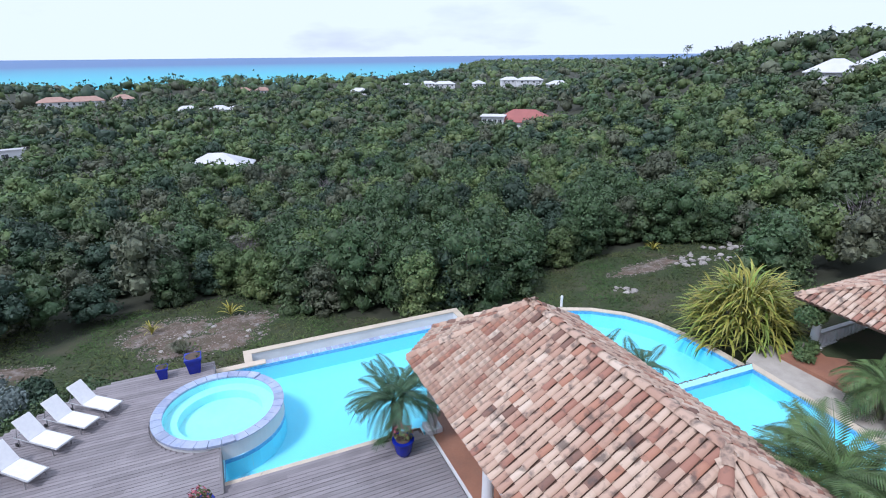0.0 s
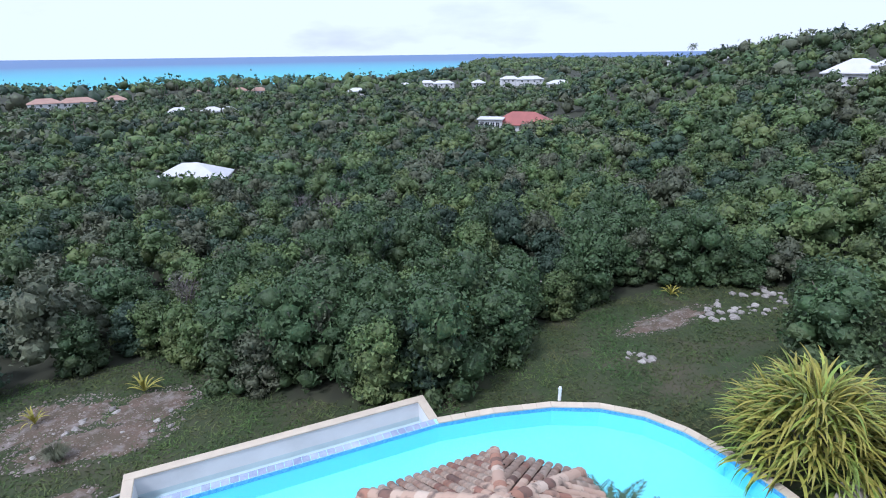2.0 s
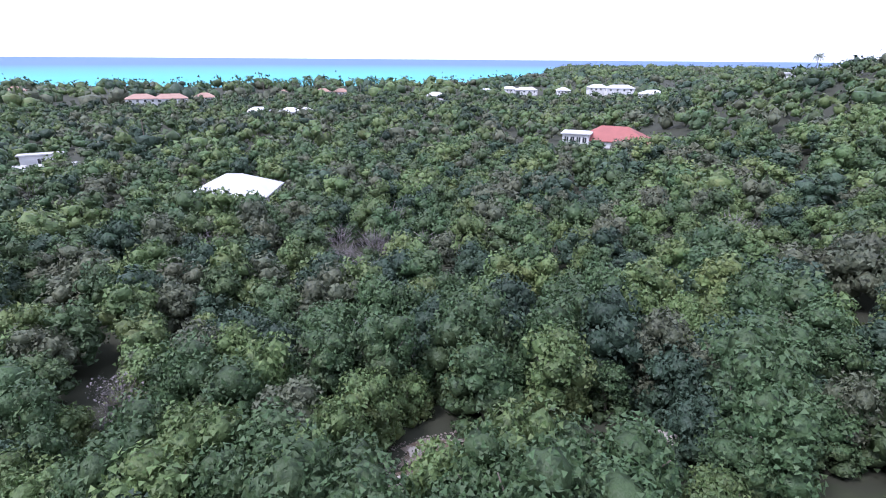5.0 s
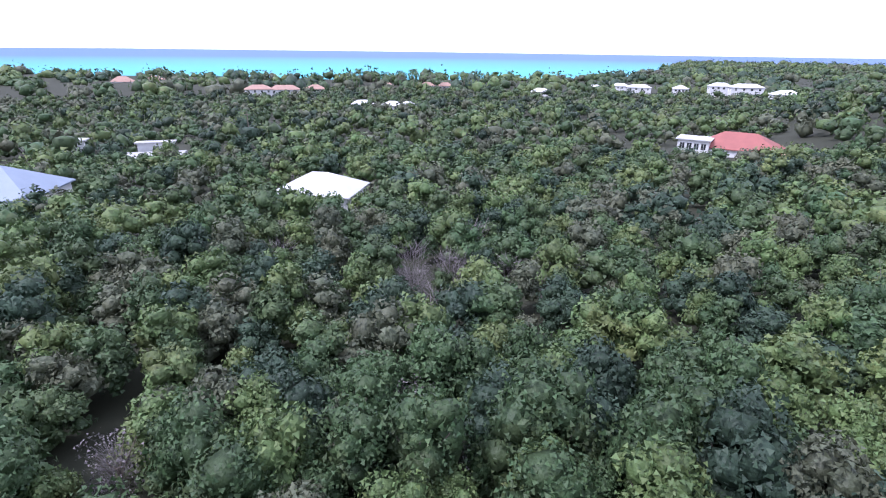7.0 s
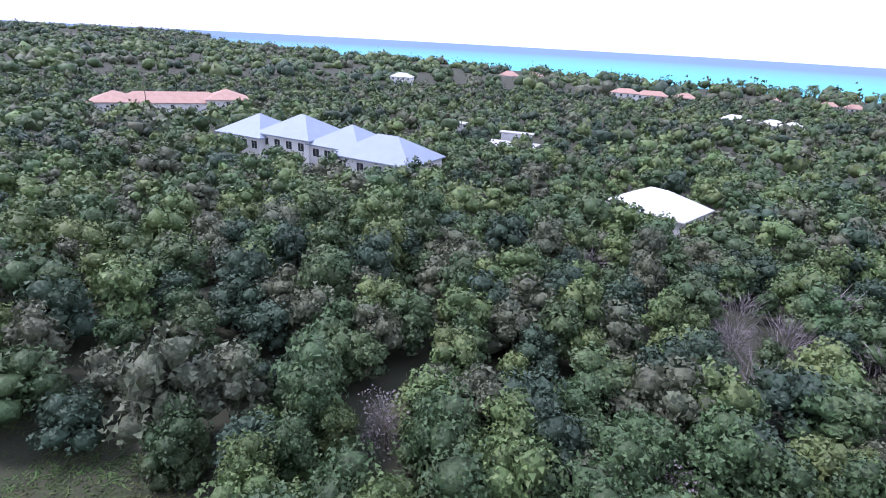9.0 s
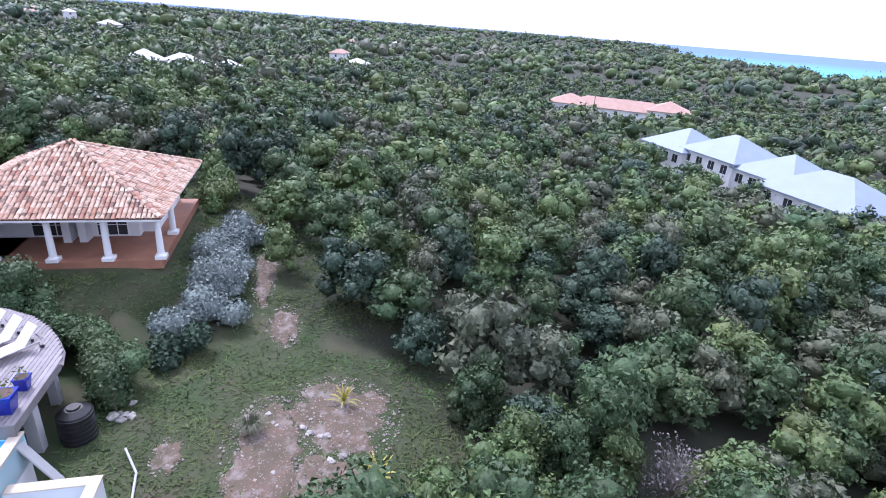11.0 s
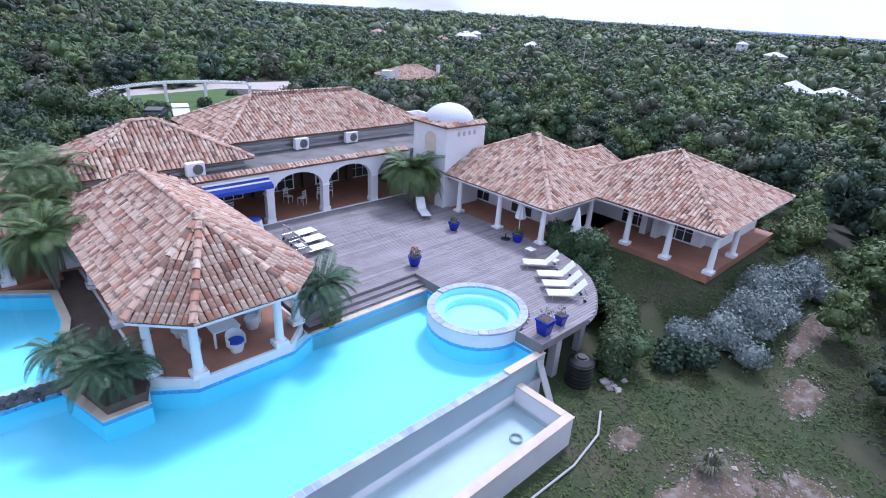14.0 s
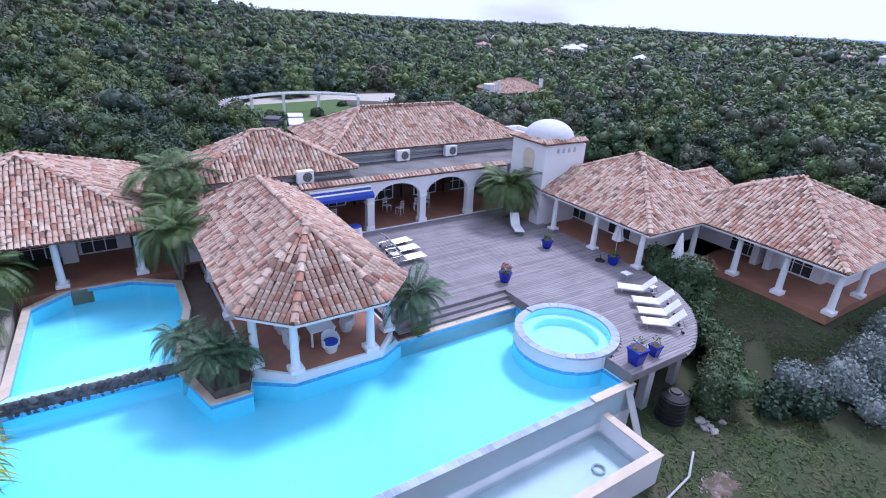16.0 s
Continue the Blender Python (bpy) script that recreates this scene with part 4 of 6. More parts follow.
# ---- bedroom wings ----
def wing(label, u0, u1, v0, v1, wall, cols, seed, apex_z=5.35, doors=()):
    """Veranda wing: roof over u0..u1, v0..v1; rooms in the rectangle wall."""
    w = thing("bedroom_wing", SITE, label, "house wing", "bedroom wings")
    f, c = hip(u0, v0, u1, v1, 2.42, apex_z, "v", (v1 - v0) / 2 - 0.25)
    roof(w, f, c, seed=seed)
    bm = bmesh.new()
    a, b, p, q = wall
    cube(bm, a, p, -0.6, b, q, 2.4)
    part("wall", bm, M_STUCCO, w)
    bm = bmesh.new()
    cube(bm, u0 + 0.6, v0 + 0.4, -0.6, u1 - 0.35, v1 - 0.3, -0.1)
    part("veranda_floor", bm, M_TERRA, w, "terracotta tiled veranda floor")
    for x, y in cols:
        column(w, x, y, -0.1, 2.18)
    bm = bmesh.new()
    ring(bm, [(u0, v0), (u1, v0), (u1, v1), (u0, v1)], -0.06, 0.0, 2.27, 2.37)
    part("fascia", bm, M_WHITE, w)
    bm = bmesh.new()
    cube(bm, u0 + 0.2, v0 + 0.2, 2.3, u1 - 0.2, v1 - 0.2, 2.34)
    part("soffit", bm, M_WHITE, w)
    for (x, y, wd, ax) in doors:
        window_unit(w, x, y, -0.05, wd, 2.0, ax, 1, "glazed_door", 3)
    return w


w1 = wing("white veranda wing with clay tile roof beside the terrace", -21.2, -10.5, 0.4, 11.75, (-20.5, -14.2, 0.9, 9.4),
          [(-11.0, 4.0), (-10.95, 7.6), (-11.2, 10.85), (-15.75, 11.2)], 21, 5.05, doors=[(-14.19, 3.0, 1.8, "u"), (-14.19, 6.9, 1.8, "u")])
w2 = wing("white veranda wing with clay tile roof beside the lawn", -26.9, -15.2, 8.1, 19.5, (-26.2, -19.2, 9.0, 17.2),
          [(-15.75, 13.95), (-15.75, 16.55), (-15.85, 19.1), (-19.5, 18.95)], 22, 4.95, doors=[(-19.19, 12.6, 1.8, "u"), (-19.19, 15.8, 1.6, "u")])
for w_, pts in ((w1, [(-11.05, 0.9), (-11.0, 10.85), (-15.7, 11.15)]), (w2, [(-15.75, 11.2), (-15.85, 19.05), (-26.2, 19.0)])):
    beams(w_, pts, 2.18, 2.3, 0.24)
for u, v, r in ((-20.9, 18.2, 0.3),):
    bm = bmesh.new()
    cube(bm, -26.2, 17.2, -0.6, -19.9, 18.0, 2.35)
    part("end_wall", bm, M_STUCCO, w2)
bm = bmesh.new()
for a in (-18.6, -17.8):
    cube(bm, -19.2, a * -1 - 4.3, -0.1, -18.3, a * -1 - 3.9, 2.3)
part("buttress", bm, M_STUCCO, w2)
f, c = hip(-22.6, 5.2, -16.2, 10.2, 2.4, 3.95, "u", 1.0)
link = thing("roof_link", SITE, "lower clay tile roof joining the two wings", "roof")
roof(link, f, c, seed=23)


# ---- guest house beside the raised pool ----
guest = thing("guest_house", SITE, "white guest house with veranda columns and clay tile roof", "house")
f, c = hip(11.6, -12.2, 23.6, 0.35, 2.62, 5.3, "v", 6.0)
roof(guest, f, c, seed=31)
f, c = hip(8.0, -5.2, 13.5, 0.2, 2.45, 3.7, "u", 2.6)
roof(guest, f, c, seed=32)
f, c = hip(20.9, -4.0, 31.0, 8.4, 2.5, 4.9, "v", 5.0)
roof(guest, f, c, seed=33)
bm = bmesh.new()
cube(bm, 13.4, -11.0, -0.6, 23.0, -4.2, 2.6)
cube(bm, 24.0, -3.4, -0.6, 30.4, 5.5, 2.5)
part("wall", bm, M_STUCCO, guest)
bm = bmesh.new()
cube(bm, 11.2, -4.5, -0.8, 20.0, -0.05, 0.08)
cube(bm, 20.0, -4.5, -0.8, 30.5, 7.9, 0.1)
part("veranda_floor", bm, M_TERRA, guest, "terracotta tiled veranda floor")
for u, v in ((16.6, -0.5), (13.2, -0.5), (20.2, -0.4), (21.5, 3.9), (21.6, 7.6), (25.8, 7.7)):
    column(guest, u, v, 0.08, 2.4)
beams(guest, [(11.9, -0.5), (20.2, -0.45)], 2.4, 2.58)
beams(guest, [(21.5, -0.4), (21.55, 7.65), (30.4, 7.7)], 2.4, 2.5)
for c_ in (14.9, 17.6):
    window_unit(guest, c_, -4.19, 0.1, 1.7, 2.0, "v", 1, "glazed_door", 3)
bm = bmesh.new()
cube(bm, 15.9, -4.2, 0.1, 16.6, -3.2, 2.5)
part("porch_wall", bm, M_STUCCO, guest)
bm = bmesh.new()
cube(bm, 21.6, 7.5, 0.85, 25.8, 7.72, 0.95)
cube(bm, 21.6, 7.5, 0.1, 25.8, 7.72, 0.2)
rail = part("balustrade", bm, M_WHITE, guest, "white turned balustrade")
for k in range(16):
    bm = bmesh.new()
    u = 21.9 + k * 0.25
    cone(bm, u, 7.61, 0.2, 0.4, 0.05, 0.085, 10)
    cone(bm, u, 7.61, 0.4, 0.85, 0.085, 0.045, 10)
    part("baluster", bm, M_WHITE, rail)
bm = bmesh.new()
prism(bm, [(18.5, -0.2), (21.4, -0.2), (21.4, 8.5), (20.2, 9.0), (18.5, 8.3)], -2.8, -0.06)
setting("gravel_bed", bm, M_SAND, "pale gravel bed beside the raised pool", "planting bed")
bm = bmesh.new()
prism(bm, [(10.5, -4.0), (11.9, -4.0), (11.7, 1.3), (11.7, 4.2), (12.6, 8.2), (12.0, 10.7), (10.75, 10.7), (10.5, 10.0)], -2.6, -0.12)
prism(bm, [(4.2, 9.5), (4.25, 10.4), (2.6, 10.45), (2.6, 9.6)], -2.3, -0.42)
setting("planting_bed", bm, M_SOIL, "dark soil planting bed between pavilion and pool", "planting bed")


# ---- furniture ----
def lounger():
    t = thing("sun_lounger", Matrix(), "white fabric sun lounger with raised back on metal legs", "sun lounger", "terrace loungers")
    bm = bmesh.new()
    cube(bm, -0.31, -1.0, 0.31, 0.31, 0.25, 0.345, 0.01)
    part("seat", bm, M_FABRIC, t)
    bm = bmesh.new()
    cube(bm, -0.31, 0.0, -0.015, 0.31, 0.86, 0.02, 0.01)
    bmesh.ops.rotate(bm, verts=bm.verts, cent=(0, 0, 0), matrix=Matrix.Rotation(radians(48), 3, "X"))
    bmesh.ops.translate(bm, verts=bm.verts, vec=(0, 0.26, 0.33))
    part("backrest", bm, M_FABRIC, t)
    bm = bmesh.new()
    for x in (-0.33, 0.33):
        rod(bm, (x, -1.02, 0.31), (x, 0.95, 0.31), 0.02)
    rod(bm, (-0.33, -1.02, 0.31), (0.33, -1.02, 0.31), 0.02)
    rod(bm, (-0.33, 0.95, 0.31), (0.33, 0.95, 0.31), 0.02)
    rod(bm, (-0.3, 0.85, 0.31), (-0.3, 0.72, 0.68), 0.012)
    rod(bm, (0.3, 0.85, 0.31), (0.3, 0.72, 0.68), 0.012)
    part("frame", bm, M_METAL, t)
    for x, y in ((-0.32, -0.8), (0.32, -0.8), (-0.32, 0.75), (0.32, 0.75)):
        bm = bmesh.new()
        rod(bm, (x, y, 0.0), (x, y, 0.3), 0.02)
        part("leg", bm, M_METAL, t)
    for x in (-0.36, 0.36):
        bm = bmesh.new()
        rod(bm, (x - 0.02, 0.82, 0.07), (x + 0.02, 0.82, 0.07), 0.07, 14)
        part("wheel", bm, M_BLACK, t)
    return t


L = lounger()
spots = [(-6.75, 15.95, 50), (-7.4, 15.2, 50), (-8.05, 14.35, 49), (-8.5, 13.0, 47), (-8.4, 3.2, 154), (0.0, 2.0, -84), (0.1, 3.1, -86), (0.35, 4.3, -88)]
L.matrix_basis = place(*spots[0][:2], 0.0, spots[0][2])
for u, v, a in spots[1:]:
    copy_thing(L, place(u, v, 0.0, a))


def side_table(u, v):
    t = thing("side_table", place(u, v), "low white square side table between loungers", "table", "side tables")
    bm = bmesh.new()
    cube(bm, -0.24, -0.24, 0.36, 0.24, 0.24, 0.4, 0.01)
    part("tabletop", bm, M_WHITE, t)
    for x in (-0.2, 0.2):
        for y in (-0.2, 0.2):
            bm = bmesh.new()
            rod(bm, (x, y, 0), (x, y, 0.36), 0.018)
            part("leg", bm, M_METAL, t)


for u, v in ((-9.2, 13.3), (-9.3, 11.6), (0.9, 3.7)):
    side_table(u, v)


def leaves(n, lobes, size, rng, flat=0.5, corners=4):
    """Leaf sprays scattered on the shells of several lobes."""
    lobes = np.asarray(lobes, float)
    w = lobes[:, 3] ** 2
    pick = rng.choice(len(lobes), n, p=w / w.sum())
    d = rng.normal(size=(n, 3))
    d[:, 2] = np.abs(d[:, 2]) * 0.9 - 0.25 * rng.random(n)
    d /= np.linalg.norm(d, axis=1)[:, None]
    c = lobes[pick, :3] + d * (lobes[pick, 3] * rng.uniform(0.68, 1.0, n) ** 0.8 * (1 + 0.25 * rng.random(n) ** 3))[:, None]
    nrm = d + rng.normal(size=(n, 3)) * flat
    nrm /= np.linalg.norm(nrm, axis=1)[:, None]
    t = np.cross(nrm, rng.normal(size=(n, 3)))
    t /= np.linalg.norm(t, axis=1)[:, None]
    b = np.cross(nrm, t)
    s = size * rng.uniform(0.6, 1.35, n)[:, None]
    bend = nrm * s * 0.25
    if corners == 3:
        V = np.stack([c - t * s, c + t * s * 0.6 - b * s * 0.75 + bend, c + t * s * 0.6 + b * s * 0.75 + bend], 1).reshape(-1, 3)
        return V, np.arange(3 * n).reshape(n, 3)
    V = np.stack([c - t * s, c - b * s * 0.55 + bend, c + t * s * 1.1, c + b * s * 0.55 + bend], 1).reshape(-1, 3)
    F = np.arange(4 * n).reshape(n, 4)
    return V, F


def ico(level):
    bm = bmesh.new()
    bmesh.ops.create_icosphere(bm, subdivisions=level, radius=1.0)
    V = np.array([v.co[:] for v in bm.verts])
    F = np.array([[v.index for v in f.verts] for f in bm.faces])
    bm.free()
    return V, F


ICO = {1: ico(1), 2: ico(2)}


def clumps(lobes, rng, shrink, level, ragged=0.24):
    """Crumpled leafy bodies, one for each lobe of a crown."""
    V0, F0 = ICO[level]
    Vs, Fs = [], []
    for k, (x, y, z, r) in enumerate(lobes):
        j = 1 + rng.uniform(-ragged, ragged, (len(V0), 1))
        Vs.append(V0 * j * r * shrink * (1, 1, 0.85) + (x, y, z))
        Fs.append(F0 + k * len(V0))
    return np.concatenate(Vs), np.concatenate(Fs)


def joined(sets):
    V, F, k = [], [], 0
    for v, f in sets:
        V.append(v)
        F.append(f + k)
        k += len(v)
    return np.concatenate(V), np.concatenate(F)


def crown_lobes(rng, width, height, base, n):
    out = []
    for i in range(n):
        a = i * 2.4 + rng.uniform(-0.4, 0.4)
        t = (i + 0.5) / n
        r = width * math.sqrt(1 - t * 0.75) * rng.uniform(0.35, 0.75)
        z = base + height * (0.15 + 0.75 * t) + rng.uniform(-0.2, 0.2)
        out.append((math.cos(a) * r, math.sin(a) * r, z, width * rng.uniform(0.34, 0.52)))
    return out


def trunk_mesh(rng, height, width, name="trunk"):
    bm = bmesh.new()
    rod(bm, (0, 0, -0.6), (0.1, 0.05, height * 0.5), 0.11, 7, 0.07)
    for k in range(5):
        a = k * 1.26 + rng.uniform(-0.3, 0.3)
        rod(bm, (0.08, 0.04, height * (0.25 + 0.05 * k)), (math.cos(a) * width * 0.55, math.sin(a) * width * 0.55, height * rng.uniform(0.6, 0.85)), 0.05, 5, 0.02)
    return mesh_of(bm, name, M_BARK)


def pot(u, v, label, group, h=0.5, plant="flower"):
    t = thing("plant_pot", place(u, v), label, "plant pot", group)
    bm = bmesh.new()
    if plant == "square":
        bmesh.ops.create_cone(bm, cap_ends=True, segments=4, radius1=h * 0.42, radius2=h * 0.62, depth=h, matrix=Matrix.Translation((0, 0, h / 2)) @ Matrix.Rotation(math.pi / 4, 4, "Z"))
        bmesh.ops.create_cone(bm, cap_ends=True, segments=4, radius1=h * 0.66, radius2=h * 0.66, depth=h * 0.12, matrix=Matrix.Translation((0, 0, h * 0.96)) @ Matrix.Rotation(math.pi / 4, 4, "Z"))
    else:
        prof = [(0.2, 0), (0.27, 0.12), (0.31, 0.3), (0.33, 0.44), (0.37, 0.48), (0.37, 0.53), (0.31, 0.53)]
        for (r0, z0), (r1, z1) in zip(prof[:-1], prof[1:]):
            cone(bm, 0, 0, z0 * h / 0.53, max(z1, z0 + 0.001) * h / 0.53, r0, r1, 24)
    part("pot", bm, M_BLUE, t, "", None, False)
    bm = bmesh.new()
    cone(bm, 0, 0, h * 1.0, h * 1.03, h * 0.42, h * 0.42, 16)
    part("soil", bm, M_SOIL, t)
    g = np.random.default_rng(int(abs(u * 31 + v * 17)))
    n = 90 if plant != "square" else 26
    V, F = leaves(n, [(0, 0, h * 1.35, h * 0.5), (0.1, 0.05, h * 1.2, h * 0.42)], 0.07, g, 0.9)
    tagged(part("foliage", soup("foliage", V, F, M_LEAF2), None, t), "", "", "", "stuff")
    if plant == "flower":
        V, F = leaves(70, [(0, 0, h * 1.5, h * 0.5), (-0.1, 0.08, h * 1.4, h * 0.4)], 0.05, g, 0.9)
        tagged(part("blossom", soup("blossom", V, F, M_FLOWER), None, t, "pink blossoms"), "", "", "", "stuff")


pot(-3.05, 8.75, "round cobalt blue glazed pot with pink flowers on the deck", "blue pots", 0.55, "flower")
pot(-8.3, 6.3, "round cobalt blue glazed pot with green plant on the deck", "blue pots", 0.5, "green")
pot(-3.3, 17.2, "tall square cobalt blue pot with sparse plant", "blue pots", 0.72, "square")
pot(-4.5, 17.2, "small square cobalt blue pot with sparse plant", "blue pots", 0.5, "square")
pot(-10.2, 9.9, "dark blue glazed pot with green plant beside a column", "blue pots", 0.5, "green")
pot(3.1, 8.9, "cobalt blue glazed pot with flowering plant beside the palm", "blue pots", 0.6, "flower")


def parasol(u, v):
    t = thing("parasol", place(u, v), "closed white parasol standing on a round base", "parasol", "closed parasols")
    bm = bmesh.new()
    cone(bm, 0, 0, 0, 0.07, 0.28, 0.25, 20)
    part("base", bm, M_BLACK, t)
    bm = bmesh.new()
    rod(bm, (0, 0, 0.05), (0, 0, 2.5), 0.025, 8)
    part("pole", bm, M_WHITE, t)
    bm = bmesh.new()
    n = 16
    prof = [(0.03, 2.48), (0.10, 2.2), (0.17, 1.75), (0.26, 1.25), (0.30, 1.0), (0.2, 0.98)]
    prev = None
    for r, z in prof:
        vs = [bm.verts.new((r * (1 + 0.22 * (i % 2)) * math.cos(2 * math.pi * i / n), r * (1 + 0.22 * (i % 2)) * math.sin(2 * math.pi * i / n), z)) for i in range(n)]
        if prev:
            for i in range(n):
                bm.faces.new((prev[i], prev[(i + 1) % n], vs[(i + 1) % n], vs[i]))
        prev = vs
    part("canopy", bm, M_FABRIC, t)


parasol(-11.4, 9.0)
parasol(-12.4, 12.4)
bm = bmesh.new()
cone(bm, 0, 0, 0, 0.07, 0.3, 0.27, 20)
rod(bm, (0, 0, 0.05), (0, 0, 0.4), 0.03, 8)
for u, v in ((-9.9, 9.2), (0.2, 2.7)):
    pb = tagged(part("iron_stand", bm.copy(), M_BLACK, None, "", place(u, v)), "black round iron parasol stand on the deck", "parasol stand", "parasol stands")
bm.free()


def armchair(u, v, turn):
    t = thing("armchair", place(u, v, -0.15, turn), "white woven armchair with curved back", "chair", "pavilion chairs")
    bm = bmesh.new()
    cone(bm, 0, 0, 0.0, 0.42, 0.24, 0.34, 18)
    part("base", bm, M_WICKER, t)
    bm = bmesh.new()
    n = 14
    for i in range(n):
        a0, a1 = math.pi * (-0.15 + 1.3 * i / n), math.pi * (-0.15 + 1.3 * (i + 1) / n)
        h0, h1 = (0.62 + 0.25 * math.sin(max(0, min(math.pi, a))) for a in (a0, a1))
        ri, ro = 0.33, 0.38
        q = [(ri * math.cos(a0), ri * math.sin(a0)), (ro * math.cos(a0), ro * math.sin(a0)), (ro * math.cos(a1), ro * math.sin(a1)), (ri * math.cos(a1), ri * math.sin(a1))]
        prism(bm, q, 0.3, (h0 + h1) / 2)
    part("backrest", bm, M_WICKER, t)
    bm = bmesh.new()
    cone(bm, 0, 0, 0.42, 0.48, 0.3, 0.3, 18)
    part("cushion", bm, M_AWN_B if turn == 180 else M_FABRIC, t)


tb = thing("dining_table", place(7.4, 8.6, -0.15), "white rectangular dining table in the pavilion", "table")
bm = bmesh.new()
cube(bm, -0.55, -1.1, 0.7, 0.55, 1.1, 0.75, 0.01)
part("tabletop", bm, M_WHITE, tb)
for x in (-0.48, 0.48):
    for y in (-1.0, 1.0):
        bm = bmesh.new()
        cube(bm, x - 0.04, y - 0.04, 0, x + 0.04, y + 0.04, 0.7)
        part("leg", bm, M_WHITE, tb)
armchair(7.3, 10.2, 180)
armchair(8.6, 9.2, -90)
armchair(6.1, 9.0, 90)
armchair(8.6, 7.9, -90)


def bar_chair(u, v, turn, z=0.0):
    t = thing("chair", place(u, v, z, turn), "white wooden chair with slatted back in the loggia", "chair", "loggia chairs")
    bm = bmesh.new()
    cube(bm, -0.22, -0.22, 0.44, 0.22, 0.22, 0.48, 0.01)
    part("seat", bm, M_WHITE, t)
    for x in (-0.2, 0.2):
        for y in (-0.2, 0.2):
            bm = bmesh.new()
            rod(bm, (x, y, 0), (x, y, 0.45 if y < 0 else 1.0), 0.022)
            part("leg", bm, M_WHITE, t)
    for k in range(3):
        bm = bmesh.new()
        cube(bm, -0.2, 0.185, 0.6 + k * 0.15, 0.2, 0.215, 0.67 + k * 0.15)
        part("slat", bm, M_WHITE, t)


for u, v, a in ((-3.0, -3.0, 30), (-2.4, -3.8, 200), (-4.5, -3.2, -20), (-5.4, -3.4, 150), (2.6, -3.2, 0), (1.8, -3.4, 10)):
    bar_chair(u, v, a, -0.02)
bt = thing("bar_table", place(1.6, -0.3, 0), "small round table with blue patterned cloth", "table")
bm = bmesh.new()
cone(bm, 0, 0, 0.2, 0.74, 0.5, 0.42, 18)
part("tablecloth", bm, M_FABRIC, bt)
bm = bmesh.new()
cone(bm, 0, 0, 0.74, 0.76, 0.42, 0.42, 18)
part("tabletop", bm, M_AWN_B, bt)
bm = bmesh.new()
cone(bm, 0, 0, 0.0, 0.2, 0.2, 0.2, 12)
part("foot", bm, M_WHITE, bt)

# white marker post at the pool's far edge, water tank, pipe, plank
po = thing("post", place(14.9, 16.7, -0.47), "white marker post on the pool coping", "post")
bm = bmesh.new()
cone(bm, 0, 0, 0, 0.55, 0.07, 0.06, 14)
part("shaft", bm, M_WHITE, po)
bm = bmesh.new()
cone(bm, 0, 0, 0.55, 0.64, 0.085, 0.05, 14)
part("cap", bm, M_WHITE, po)
tk = thing("water_tank", place(-4.9, 18.35, float(land(*to_world(-4.9, 18.35)))), "black ribbed plastic water tank below the terrace", "tank")
bm = bmesh.new()
prof = [(0.0, 0.6)]
for k in range(6):
    prof += [(k * 0.2 + 0.02, 0.62), (k * 0.2 + 0.15, 0.62), (k * 0.2 + 0.17, 0.58), (k * 0.2 + 0.2, 0.58)]
prof += [(1.24, 0.56), (1.38, 0.3)]
rows_ = [[bm.verts.new((r * math.cos(2 * math.pi * i / 28), r * math.sin(2 * math.pi * i / 28), z)) for i in range(28)] for z, r in prof]
for lo_, hi_ in zip(rows_[:-1], rows_[1:]):
    for i in range(28):
        bm.faces.new((lo_[i], lo_[(i + 1) % 28], hi_[(i + 1) % 28], hi_[i]))
bm.faces.new(rows_[0][::-1])
bm.faces.new(rows_[-1])
part("body", bm, M_BLACK, tk)
bm = bmesh.new()
cone(bm, 0, 0, 1.38, 1.45, 0.24, 0.22, 20)
part("lid", bm, M_BLACK, tk)


# ---- neighbouring houses ----
FOOT = []        # plan circles kept free of trees


